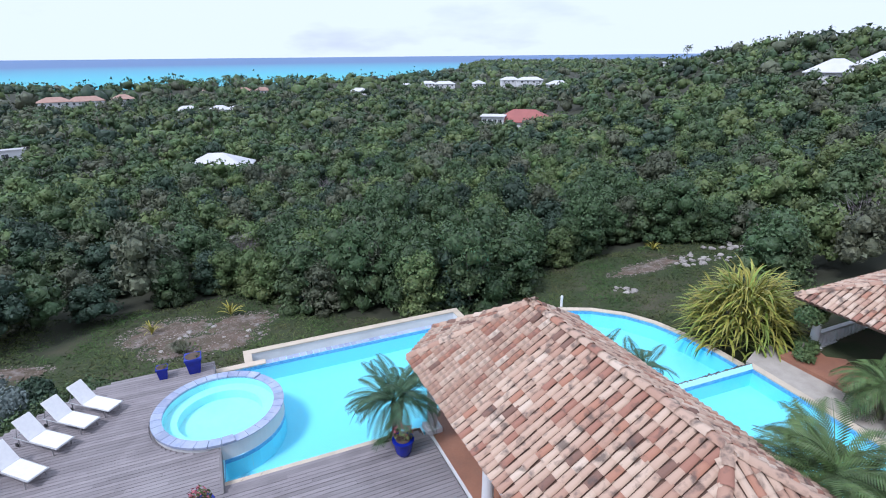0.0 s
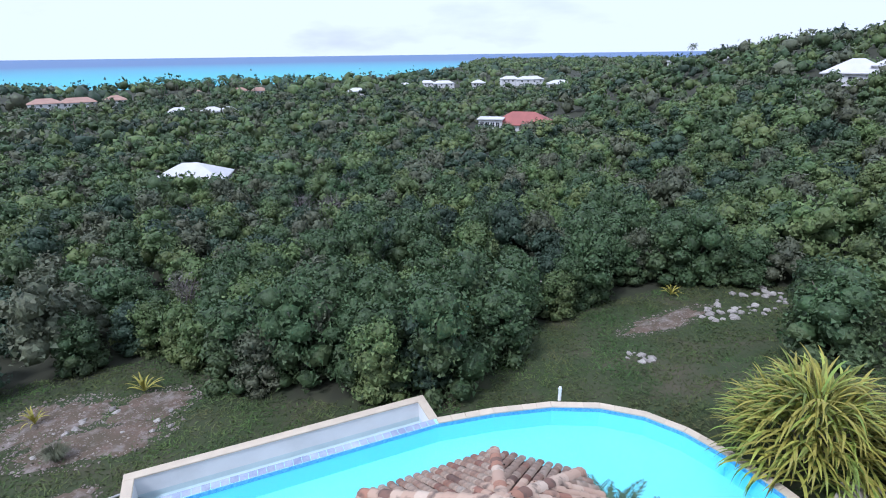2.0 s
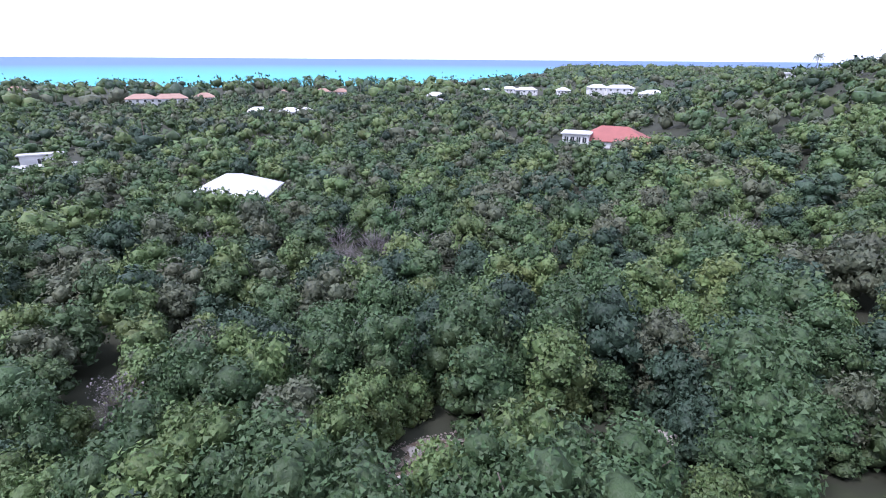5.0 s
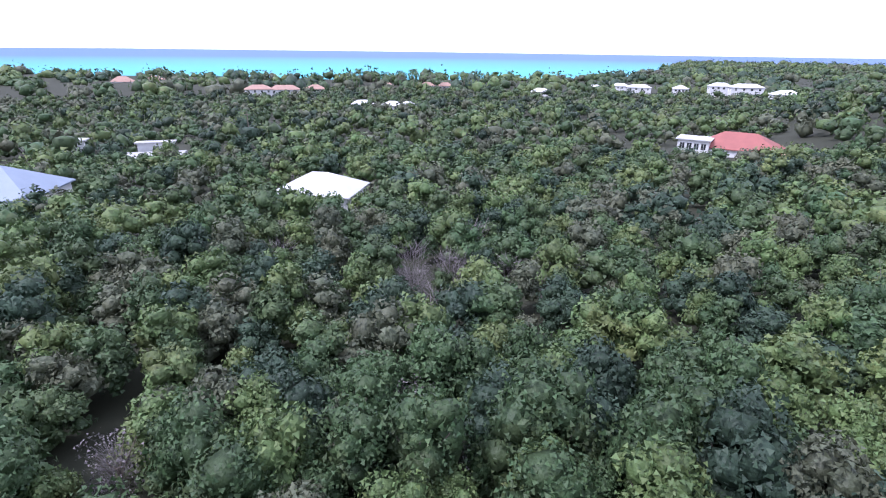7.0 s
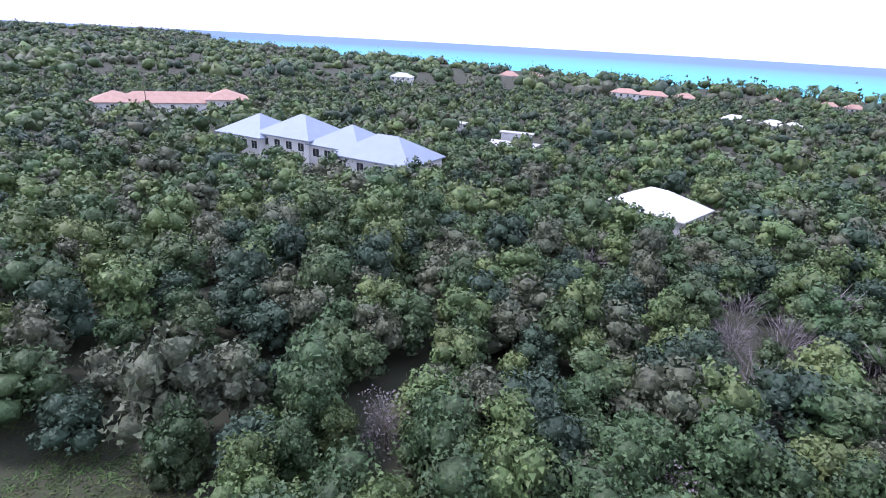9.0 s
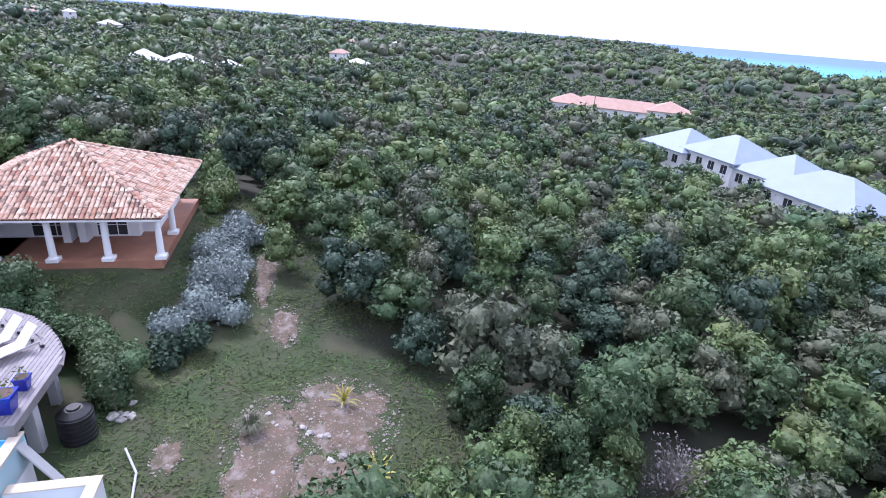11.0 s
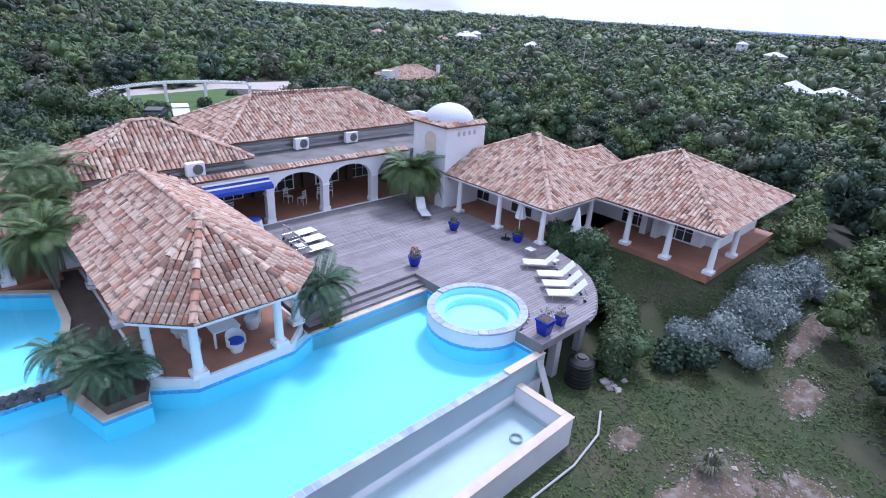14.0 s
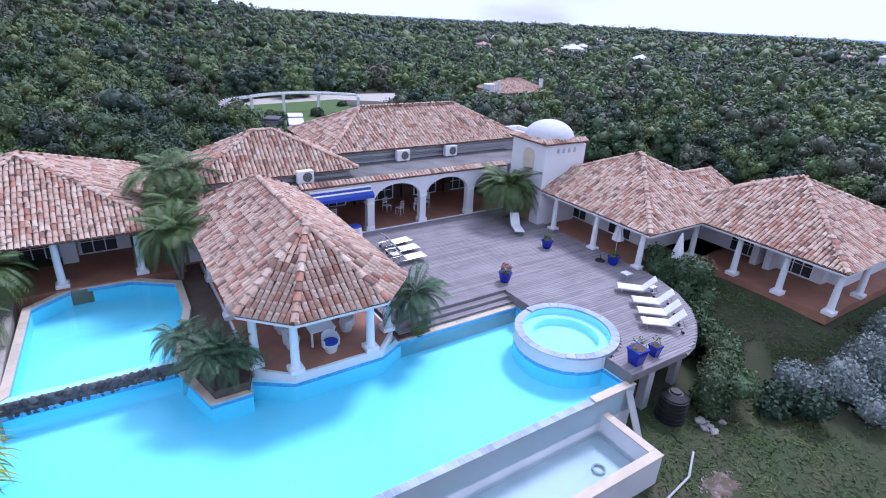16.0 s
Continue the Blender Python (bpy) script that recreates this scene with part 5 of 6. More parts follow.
def far_house(x, y, top, w, d, rise, turn, mat, label, windows=4, wall_mat=None, flat=False, clear=1.0):
    g = float(land(x, y)) - 0.5
    h = thing("house", pose(x, y, 0, 0, 0, turn), label, "house")
    e = top - rise
    bm = bmesh.new()
    cube(bm, -w / 2 + 0.5, -d / 2 + 0.5, g, w / 2 - 0.5, d / 2 - 0.5, e)
    part("wall", bm, wall_mat or M_STUCCO, h)
    bm = bmesh.new()
    if flat:
        cube(bm, -w / 2, -d / 2, e, w / 2, d / 2, e + 0.3, 0.03)
    else:
        run = min(w, d) / 2 - 0.05
        a, b = ((-w / 2 + run, 0, top), (w / 2 - run, 0, top)) if w >= d else ((0, -d / 2 + run, top), (0, d / 2 - run, top))
        c = [(-w / 2, -d / 2, e), (w / 2, -d / 2, e), (w / 2, d / 2, e), (-w / 2, d / 2, e)]
        tri = [(c[0], c[1], b, a), (c[1], c[2], b), (c[2], c[3], a, b), (c[3], c[0], a)] if w >= d else [(c[0], c[1], a), (c[1], c[2], b, a), (c[2], c[3], b), (c[3], c[0], a, b)]
        for f in tri:
            bm.faces.new([bm.verts.new(p) for p in f])
        bm.faces.new([bm.verts.new((p[0], p[1], e - 0.02)) for p in c[::-1]])
        ring(bm, [p[:2] for p in c], -0.08, 0.0, e - 0.2, e)
    part("roof", bm, mat, h)
    for k in range(windows):
        t = (k + 0.5) / windows
        for s in (-1, 1):
            window_unit(h, -w / 2 + 0.8 + t * (w - 1.6), s * (d / 2 - 0.5), e - 2.2, min(1.4, w / windows * 0.55), 1.5, "v", s, "window", 2)
    for s in (-1, 1):
        window_unit(h, s * (w / 2 - 0.5), 0, e - 2.2, 1.2, 1.5, "u", s, "window", 2)
    FOOT.append((x, y, max(w, d) * 0.55 * clear))
    return h


far_house(-46.6, 94.2, -4.9, 12.5, 10, 2.5, 12, M_ROOF_W, "single-storey house with broad white hipped roof among trees", clear=1.35)
far_house(19.0, 174.6, -5.2, 19, 12, 3.4, -14, M_ROOF_R, "white house with red hipped roof among trees", clear=2.1)
far_house(9.0, 172.0, -6.6, 8, 7, 0.4, -10, M_ROOF_W, "white flat-roofed annexe beside the red-roofed house", flat=True, clear=2.2)
far_house(25.0, 170.5, -8.0, 9, 5, 1.0, -14, M_ROOF_P, "low orange-tiled porch beside the red-roofed house", clear=1.2)
far_house(-112.5, 121.5, -8.6, 9, 3, 0.6, 40, M_CONCRETE, "pale walled garage beside a concrete yard", windows=1, flat=True)
far_house(-128.0, 112.0, -8.0, 6, 4, 0.5, 40, M_CONCRETE, "small grey shed among trees", windows=1, flat=True)
for x, y, z, w, d in ((-149.8, 285, -13.3, 13, 9), (-135.5, 292.6, -13.8, 12, 9), (-128, 296, -14.0, 10, 8)):
    far_house(x, y, z, w, d, 2.2, 25, M_ROOF_W, "low villa with white hipped roof", clear=1.2)
for x, y, z, w, d in ((-276, 354, -13.4, 20, 12), (-262, 366, -13.8, 22, 10), (-244, 379, -13.6, 15, 11)):
    far_house(x, y, z, w, d, 3, 38, M_ROOF_P, "low villa with pink tile roof", clear=1.2)
for x, y, z in ((-222, 495, -17), (-206, 502, -16.6), (-190, 506, -16.6), (-240, 486, -17.2)):
    far_house(x, y, z, 14, 9, 3, 30, M_ROOF_P, "resort building with red-brown tile roof by palms")
for x, y, z, w in ((-86, 436, -13.8, 15), (-22, 525, -13.6, 20), (36, 480, -8.2, 16), (52, 470, -8.0, 22), (64.8, 400, -7.6, 16), (-40, 560, -15, 16), (-60, 540, -16, 14), (10, 500, -12, 12)):
    far_house(x, y, z, w, 10, 2.4, 8, M_ROOF_W, "white-roofed villa on the wooded plain", clear=1.3)
for x, y, z in ((-508, 429, -17.0), (-489, 452, -17.0)):
    far_house(x, y, z, 22, 15, 5, 45, M_ROOF_P, "beach house with steep thatch-coloured roof")
bm = bmesh.new()
prism(bm, [(-8, -14), (6, -12), (7, -2), (-7, -2)], -3.0, 0.12)
yz = float(land(-110, 113))
setting("yard", bm, M_CONCRETE, "pale concrete yard in front of a garage", "yard", pose(-112, 121, yz + 1.2, 0, 0, 40))
FOOT.append((-104, 113, 11))
# large white house on the hill
for x, y, z, w in ((79, 119, 10.4, 11), (87, 114, 11.8, 14), (96, 108, 12.6, 13)):
    far_house(x, y, z, w, 9, 2.6, -38, M_ROOF_W, "two-storey white hillside villa with pale roof", windows=3, clear=1.8)
FOOT.append((78, 108, 7))
far_house(98.2, 268.2, 7.2, 11, 8, 0.6, -20, M_ROOF_W, "small white house on the ridge", windows=2, flat=True, clear=2.6)
far_house(127.8, 299.6, 9.6, 16, 10, 2.0, -20, M_ROOF_W, "white-roofed house on the ridge", clear=1.4)
for x, y, z, w in ((-109.0, 54, -1.9, 12), (-101.0, 60, -1.2, 13), (-91.5, 66, -1.8, 12), (-82.0, 68.5, -2.2, 16)):
    far_house(x, y, z, w, 12, 3.4, 30, M_ROOF_B, "house with pale blue-grey metal hipped roof", clear=1.08)
for x, y, z, w, d in ((-219, 32, -8.6, 15, 15), (-220, 50, -9.2, 14, 38), (-217, 68, -8.0, 15, 15)):
    far_house(x, y, z, w, d, 3.2, -8, M_ROOF_P, "long white house with pinkish tile roof", clear=1.0)
far_house(-400, 236, -13.6, 18, 12, 3.0, 50, M_ROOF_W, "white-roofed house far off", clear=1.3)
for x, y, z, w in ((-113, -66, 2.2, 8), (-119, -60, 1.4, 13), (-125, -52, 0.4, 9)):
    far_house(x, y, z, w, 8, 2.2, 60, M_ROOF_W, "two-storey white house with pale roof", windows=3, clear=1.3)
rr = random.Random(9)
for k in range(26):
    a = radians(rr.uniform(195, 262))
    dd = rr.uniform(260, 900)
    x, y = math.cos(a) * dd * 1.0, math.sin(a) * dd
    far_house(x, y, float(land(x, y)) + rr.uniform(6.5, 8.5), rr.uniform(9, 16), 9, 2.2, rr.uniform(0, 90), rr.choice([M_ROOF_W, M_ROOF_W, M_ROOF_P]), "pale villa on the far wooded slope", windows=2, clear=1.4)

# gatehouse with tiled roof
gate = thing("gatehouse", pose(-23.0, -62.0, float(land(-23, -62)), 0, 0, 22), "small white gatehouse with clay tile roof and chimney", "house")
FOOT.append((-23, -62, 9))
f, c = hip(-5, -4, 5, 4, 3.2, 5.0, "u", 3.8)
roof(gate, f, c, seed=41)
bm = bmesh.new()
cube(bm, -4.5, -3.5, -0.5, 4.5, 3.5, 3.2)
part("wall", bm, M_STUCCO, gate)
bm = bmesh.new()
cube(bm, -4.0, 2.3, 2.6, -3.5, 2.8, 5.3, 0.02)
cone(bm, 6.6, 2.5, 0, 4.6, 0.9, 0.9, 24)
cube(bm, 5.2, 3.2, 2.5, 5.6, 3.6, 5.2, 0.03)
part("chimney", bm, M_STUCCO, gate)
window_unit(gate, -2.0, 3.5, 0.8, 1.2, 1.4, "v", 1)

# front garden: lawn, drive, curved pergola, parked car
bm = bmesh.new()
prism(bm, [(-19, -54), (6, -50), (8, -38), (-6, -34), (-17, -36)], -1.6, -0.2)
setting("front_lawn", bm, material("mown_grass", (0.075, 0.135, 0.03), (0.055, 0.10, 0.025), 0.95, scale=0.4, fine=20, bump=0.5), "mown green lawn in front of the villa", "lawn")
bm = bmesh.new()
prism(bm, [(-34, -58), (-19, -60), (8, -54), (10, -47), (8.2, -44), (6.2, -50.2), (-19, -54.2), (-26, -50), (-34, -50)], -1.8, -0.26)
setting("driveway", bm, M_SAND, "pale gravel driveway behind the lawn", "driveway")
per = thing("pergola", SITE, "curved white pergola of posts and rafters on the lawn", "pergola")
arc = [(1.2 - 18.6 * t, -39.3 - 6.6 * math.sin(math.pi * (0.05 + 0.8 * t)) + 0.2) for t in np.linspace(0, 1, 25)]
for i in (0, 6, 12, 18, 24):
    bm = bmesh.new()
    u, v = arc[i]
    cube(bm, u - 0.15, v - 0.15, -0.6, u + 0.15, v + 0.15, 2.0, 0.02)
    cube(bm, u - 0.22, v - 0.22, 1.75, u + 0.22, v + 0.22, 1.9, 0.02)
    part("post", bm, M_WHITE, per)
for i in range(24):
    bm = bmesh.new()
    rod(bm, (*arc[i], 2.08), (*arc[i + 1], 2.08), 0.1, 4)
    part("beam", bm, M_WHITE, per)
for i in range(48):
    j, f_ = divmod(i, 2)
    u = arc[j][0] + (arc[j + 1][0] - arc[j][0]) * f_ / 2
    v = arc[j][1] + (arc[j + 1][1] - arc[j][1]) * f_ / 2
    bm = bmesh.new()
    cube(bm, u - 0.04, v - 0.7, 2.18, u + 0.04, v + 0.7, 2.32)
    part("rafter", bm, M_WHITE, per)


def car(u, v, turn, mat, label):
    t = thing("car", place(u, v, -0.2, turn), label, "car", "parked cars")
    bm = bmesh.new()
    prof = [(-2.1, 0.35), (2.1, 0.35), (2.15, 0.7), (1.9, 0.85), (1.05, 0.95), (0.5, 1.4), (-1.2, 1.45), (-1.9, 1.0), (-2.15, 0.9)]
    a = [bm.verts.new((x, -0.85, z)) for x, z in prof]
    b = [bm.verts.new((x, 0.85, z)) for x, z in prof]
    bm.faces.new(a)
    bm.faces.new(b[::-1])
    for i in range(len(prof)):
        j = (i + 1) % len(prof)
        bm.faces.new((a[i], b[i], b[j], a[j]))
    part("body", bm, mat, t)
    bm = bmesh.new()
    cube(bm, -1.5, -0.87, 0.98, 0.7, 0.87, 1.32)
    part("window", bm, M_GLASS, t)
    for x in (-1.3, 1.3):
        for y in (-0.82, 0.82):
            bm = bmesh.new()
            rod(bm, (x, y - 0.1, 0.33), (x, y + 0.1, 0.33), 0.33, 18)
            part("wheel", bm, M_BLACK, t)


car(-3.2, -34.0, 60, M_BLACK, "dark parked car behind the villa")
car(-6.2, -35.0, 75, M_WHITE, "white parked car behind the villa")

# street lamp and poles
for x, y, h in ((-56.3, -62.8, 11.0),):
    sl = thing("street_lamp", pose(x, y, float(land(x, y))), "tall grey lamp post with two heads", "street lamp")
    bm = bmesh.new()
    cone(bm, 0, 0, -0.5, h, 0.11, 0.06, 10)
    part("pole", bm, M_METAL, sl)
    for s in (-1, 1):
        bm = bmesh.new()
        rod(bm, (0, 0, h - 0.1), (s * 0.9, 0, h + 0.1), 0.05)
        cube(bm, s * 0.9 - 0.3, -0.15, h + 0.05, s * 0.9 + 0.3, 0.15, h + 0.2)
        part("lamp_head", bm, M_METAL, sl)
for x, y, h in ((-195, 40, 12), (-100, 140, 9)):
    up = thing("utility_pole", pose(x, y, float(land(x, y))), "brown wooden utility pole above the trees", "pole")
    bm = bmesh.new()
    cone(bm, 0, 0, -0.5, h, 0.16, 0.11, 10)
    part("shaft", bm, M_BARK, up)
    bm = bmesh.new()
    cube(bm, -0.9, -0.05, h - 0.9, 0.9, 0.05, h - 0.78)
    part("crossarm", bm, M_BARK, up)


# ---- plants ----
def frond_mesh(name, mat, length, droop, pairs=22, leaf=0.34, width=0.022):
    """An arching stalk with paired narrow leaflets."""
    V, F = [], []

    def p(t):
        return np.array((length * (t - 0.25 * droop * t ** 3), 0.0, length * (0.55 * t - (0.45 + droop) * t ** 2.2)))
    k = 0
    for i in range(10):
        a, b = p(i / 10), p((i + 1) / 10)
        w = 0.02 * (1 - i / 11)
        V += [a + (0, -w, 0), a + (0, w, 0), b + (0, w, 0), b + (0, -w, 0)]
        F.append((k, k + 1, k + 2, k + 3))
        k += 4
    for i in range(pairs):
        t = 0.14 + 0.85 * i / pairs
        a = p(t)
        d = p(min(1, t + 0.03)) - a
        d /= np.linalg.norm(d)
        ll = leaf * length * math.sin(math.pi * (0.18 + 0.75 * i / pairs))
        for s in (-1, 1):
            tip = a + d * ll * 0.65 + np.array((0, s * ll * 0.75, -ll * 0.22))
            m = (a + tip) / 2 + np.array((0, 0, ll * 0.08))
            wv = d * width
            V += [a - wv, m - wv * 1.4, tip, m + wv * 1.4]
            F.append((k, k + 1, k + 2, k + 3))
            k += 4
    return soup(name, np.array(V), np.array(F), mat)


F_PALM = [frond_mesh("frond", M_PALM, 1.9, dr) for dr in (0.15, 0.4, 0.75)]
F_CYC = [frond_mesh("frond", M_CYCAD, 1.5, dr, 26, 0.24, 0.016) for dr in (0.05, 0.3, 0.6)]


def palm(u, v, z, trunk, fronds, meshes, label, group, scale=1.0, heads=((0, 0),), seed=0, world=False):
    r = random.Random(seed + 1)
    m = pose(u, v, z) if world else place(u, v, z)
    t = thing("palm", m, label, "palm", group)
    for hx, hy in heads:
        bm = bmesh.new()
        n = max(2, int(trunk / 0.3))
        for i in range(n):
            a, b = i / n, (i + 1) / n
            rod(bm, (hx * a, hy * a, -0.2 + (trunk + 0.2) * a), (hx * b, hy * b, -0.2 + (trunk + 0.2) * b), 0.1 * scale, 9, 0.085 * scale)
        part("trunk", bm, M_BARK, t)
        for i in range(fronds):
            a = 360 * i / fronds * 2.618 + r.uniform(-12, 12)
            lift = r.uniform(-15, 48) * (1 - 0.3 * (i % 3))
            k = 0 if lift > 25 else (1 if lift > 5 else 2)
            part("frond", meshes[k], None, t, "", pose(hx, hy, trunk, 0, -lift, a) @ Matrix.Diagonal((scale, scale, scale, 1)) @ pose(0, 0, 0, r.uniform(-15, 15)))
    return t


palm(3.15, 9.95, -0.42, 1.75, 24, F_CYC, "young palm with blue-green feathery fronds beside the steps", "garden palms", 1.2, ((0, 0), (0.35, 0.15)), 1)
palm(11.5, 9.7, -0.12, 0.9, 22, F_CYC, "bushy dark palm in the bed beside the pavilion", "garden palms", 1.02, ((0, 0), (0.45, 0.2), (-0.3, 0.3)), 2)
palm(12.3, 8.6, -0.12, 1.2, 18, F_CYC, "bushy dark palm in the bed beside the pavilion", "garden palms", 0.9, ((0, 0), (0.4, -0.3)), 3)
palm(11.6, 0.7, -0.12, 2.7, 22, F_PALM, "slender green palm between pavilion and raised pool", "garden palms", 1.0, ((0, 0), (0.5, 0.5), (-0.4, 0.3)), 4)
palm(11.0, -1.0, -0.12, 3.2, 20, F_PALM, "slender green palm between pavilion and raised pool", "garden palms", 1.05, ((0, 0), (0.6, -0.3)), 5)
palm(10.9, -3.4, -0.12, 4.4, 20, F_PALM, "tall green palm rising above the roofs", "garden palms", 1.15, ((0, 0), (0.9, 0.3), (-0.7, 0.4)), 6)
palm(19.4, 1.0, -0.06, 1.9, 20, F_PALM, "clumping green palm in the gravel bed", "garden palms", 1.1, ((0, 0), (0.6, 0.3), (-0.3, -0.6)), 7)
palm(19.5, 3.6, -0.06, 1.2, 18, F_PALM, "clumping green palm in the gravel bed", "garden palms", 0.85, ((0, 0), (0.3, 0.5)), 8)
palm(-9.4, 0.7, 0.0, 2.3, 26, F_PALM, "palm with drooping fronds against the loggia", "garden palms", 1.25, ((0, 0), (0.4, 0.4), (-0.1, 0.7)), 9)

# striped-leaf shrub and other leafy clumps
sh = thing("striped_shrub", place(21.0, 10.5, -0.6), "large shrub of long yellow-striped strap leaves", "shrub")
rg = random.Random(77)
strap = []
for dr in (0.2, 0.6, 1.0):
    V, F = [], []
    n = 7
    for i in range(n + 1):
        t = i / n
        w = 0.048 * math.sin(math.pi * (0.12 + 0.85 * t))
        c_ = np.array((1.65 * (t - 0.15 * dr * t ** 3), 0, 1.65 * (0.75 * t - (0.35 + 0.6 * dr) * t ** 2.2)))
        V += [c_ + (0, -w, 0.02), c_ + (0, w, 0.02)]
    F = [(2 * i, 2 * i + 1, 2 * i + 3, 2 * i + 2) for i in range(n)]
    strap.append(soup("strap_leaf", np.array(V), np.array(F), M_STRIPE))
bm = bmesh.new()
for k in range(9):
    a = k * 0.7
    rod(bm, (0, 0, -0.3), (math.cos(a) * 1.0, math.sin(a) * 1.0, 1.7), 0.06, 6, 0.04)
part("stems", bm, M_BARK, sh)
for k in range(300):
    a, q = rg.uniform(0, 360), rg.random()
    r_ = 1.75 * math.sqrt(q)
    hz = 2.2 * (1 - (r_ / 2.0) ** 2) + rg.uniform(-0.6, 0.25)
    part("strap_leaf", strap[rg.randrange(3)], None, sh, "", pose(math.cos(radians(a)) * r_, math.sin(radians(a)) * r_, hz + 0.35, 0, -rg.uniform(-25, 40), a + rg.uniform(-50, 50)))


VV, FF, kk = [], [], 0
for k in range(650):
    a, q = rg.uniform(0, 360), rg.random()
    r_ = 1.9 * math.sqrt(q)
    hz = 2.3 * max(0.0, 1 - (r_ / 2.0) ** 2) + rg.uniform(-0.9, 0.2)
    m_ = np.array(pose(math.cos(radians(a)) * r_, math.sin(radians(a)) * r_, max(0.2, hz + 0.3), 0, -rg.uniform(-35, 45), a + rg.uniform(-55, 55)))
    me_ = strap[rg.randrange(3)]
    co_ = np.empty(len(me_.vertices) * 3, np.float32)
    me_.vertices.foreach_get("co", co_)
    co_ = co_.reshape(-1, 3)
    VV.append(co_ @ m_[:3, :3].T + m_[:3, 3])
    FF.append(np.array([(2 * i, 2 * i + 1, 2 * i + 3, 2 * i + 2) for i in range(7)]) + kk)
    kk += len(co_)
tagged(part("foliage", soup("foliage", np.concatenate(VV), np.concatenate(FF), M_STRIPE), None, sh), "", "", "", "stuff")


def agave(u, v, label, s=1.0, seed=0):
    t = thing("agave", place(u, v, float(land(*to_world(u, v)))), label, "plant", "lawn plants")
    r = random.Random(seed)
    for k in range(16):
        part("leaf", strap[k % 2], None, t, "", pose(0, 0, 0.05, 0, -r.uniform(0, 55), k * 137.5) @ Matrix.Diagonal((0.55 * s, 0.9 * s, 0.55 * s, 1)))


agave(-1.7, 29.4, "young palm-like plant with arching yellow-green leaves on bare earth", 1.2, 1)
agave(-6.2, 28.4, "small spiky plant with brown and green leaves on bare earth", 1.0, 2)
agave(30.0, 25.5, "small yellow-green spiky plant at the lawn's edge", 1.0, 3)
tg = thing("grass_tuft", place(-4.5, 24.6, float(land(*to_world(-4.5, 24.6)))), "round tuft of pale dry grass on the lawn", "grass tuft")
g_ = np.random.default_rng(5)
n = 260
a_ = g_.uniform(0, 2 * np.pi, n)
base_ = np.stack([np.cos(a_) * 0.2 * g_.random(n), np.sin(a_) * 0.2 * g_.random(n), np.zeros(n)], 1)
out_ = np.stack([np.cos(a_), np.sin(a_), np.zeros(n)], 1)
L_ = g_.uniform(0.5, 0.9, n)[:, None]
sd_ = np.stack([-np.sin(a_), np.cos(a_), np.zeros(n)], 1) * 0.012
mid_ = base_ + out_ * L_ * 0.3 + np.array((0, 0, 0.75)) * L_
tip_ = base_ + out_ * L_ * g_.uniform(0.5, 0.9, n)[:, None] + np.array((0, 0, 0.6)) * L_
V = np.stack([base_ - sd_, base_ + sd_, mid_ + sd_, mid_ - sd_, mid_ - sd_, mid_ + sd_, tip_ + sd_ * 0.2, tip_ - sd_ * 0.2], 1).reshape(-1, 3)
tagged(part("foliage", soup("foliage", V, np.arange(len(V)).reshape(-1, 4), M_LEAF3), None, tg), "", "", "", "stuff")


def hedge(name, path, r, label, mat, leaf, count, seed, z_top=None, up=0.0):
    g = np.random.default_rng(seed)
    lobes = []
    for (u0, v0), (u1, v1) in zip(path[:-1], path[1:]):
        ln = math.hypot(u1 - u0, v1 - v0)
        for i in range(max(2, int(ln / (r * 0.45)))):
            t = i / max(2, int(ln / (r * 0.45)))
            u, v = u0 + (u1 - u0) * t + g.normal() * r * 0.3, v0 + (v1 - v0) * t + g.normal() * r * 0.3
            z = float(land(*to_world(u, v)))
            lobes.append((u, v, z + r * g.uniform(0.4, 1.0) + up, r * g.uniform(0.6, 0.95)))
            lobes.append((u + g.normal() * r * 0.5, v + g.normal() * r * 0.5, z + r * 0.35, r * g.uniform(0.55, 0.8)))
    t = thing(name, SITE, label, "hedge")
    V, F = joined([leaves(int(count * 1.4), lobes, leaf * 1.15, g, 0.7, 3), clumps(lobes, g, 0.78, 2, 0.2)])
    part("foliage", soup("foliage", V, F, mat), None, t)
    bm = bmesh.new()
    for u, v in path:
        z = float(land(*to_world(u, v)))
        rod(bm, (u, v, z - 0.3), (u + 0.1, v, z + r), 0.05, 6, 0.03)
    part("stems", bm, M_BARK, t)
    return t


hedge("silver_hedge", [(-11.8, 21.2), (-14, 21.9), (-18, 22.2), (-22.5, 21.9)], 1.15, "rounded silver-grey leafy hedge on the lawn", M_SILVER, 0.075, 15000, 3)
hedge("dark_shrub", [(-9.6, 20.4), (-10.2, 21.4)], 0.8, "dark green bushy shrub at the hedge's end", M_LEAF4, 0.10, 1500, 4)
hedge("clipped_hedge", [(-26.5, 20.6), (-29, 20.4), (-32, 19.6)], 1.2, "bright green clipped hedge beside the wing", M_LEAF2, 0.10, 4200, 5, up=0.3)
hedge("vine_hedge", [(-12.7, 10.6), (-12.3, 12.8), (-11.6, 15.0), (-10.2, 17.0), (-8.0, 18.6), (-6.3, 19.2)], 0.95, "green leafy shrubs with pale blossoms round the terrace", M_LEAF, 0.07, 13000, 6, up=0.55)
hedge("green_shrub", [(20.7, 7.5), (21.1, 7.9)], 0.7, "soft feathery green shrub beside the pool", M_LEAF2, 0.06, 2600, 7, up=1.3)
hedge("green_shrub", [(2.9, 10.1), (3.3, 10.2)], 0.42, "low bright green shrub under the palm", M_LEAF2, 0.06, 700, 8, up=1.9)
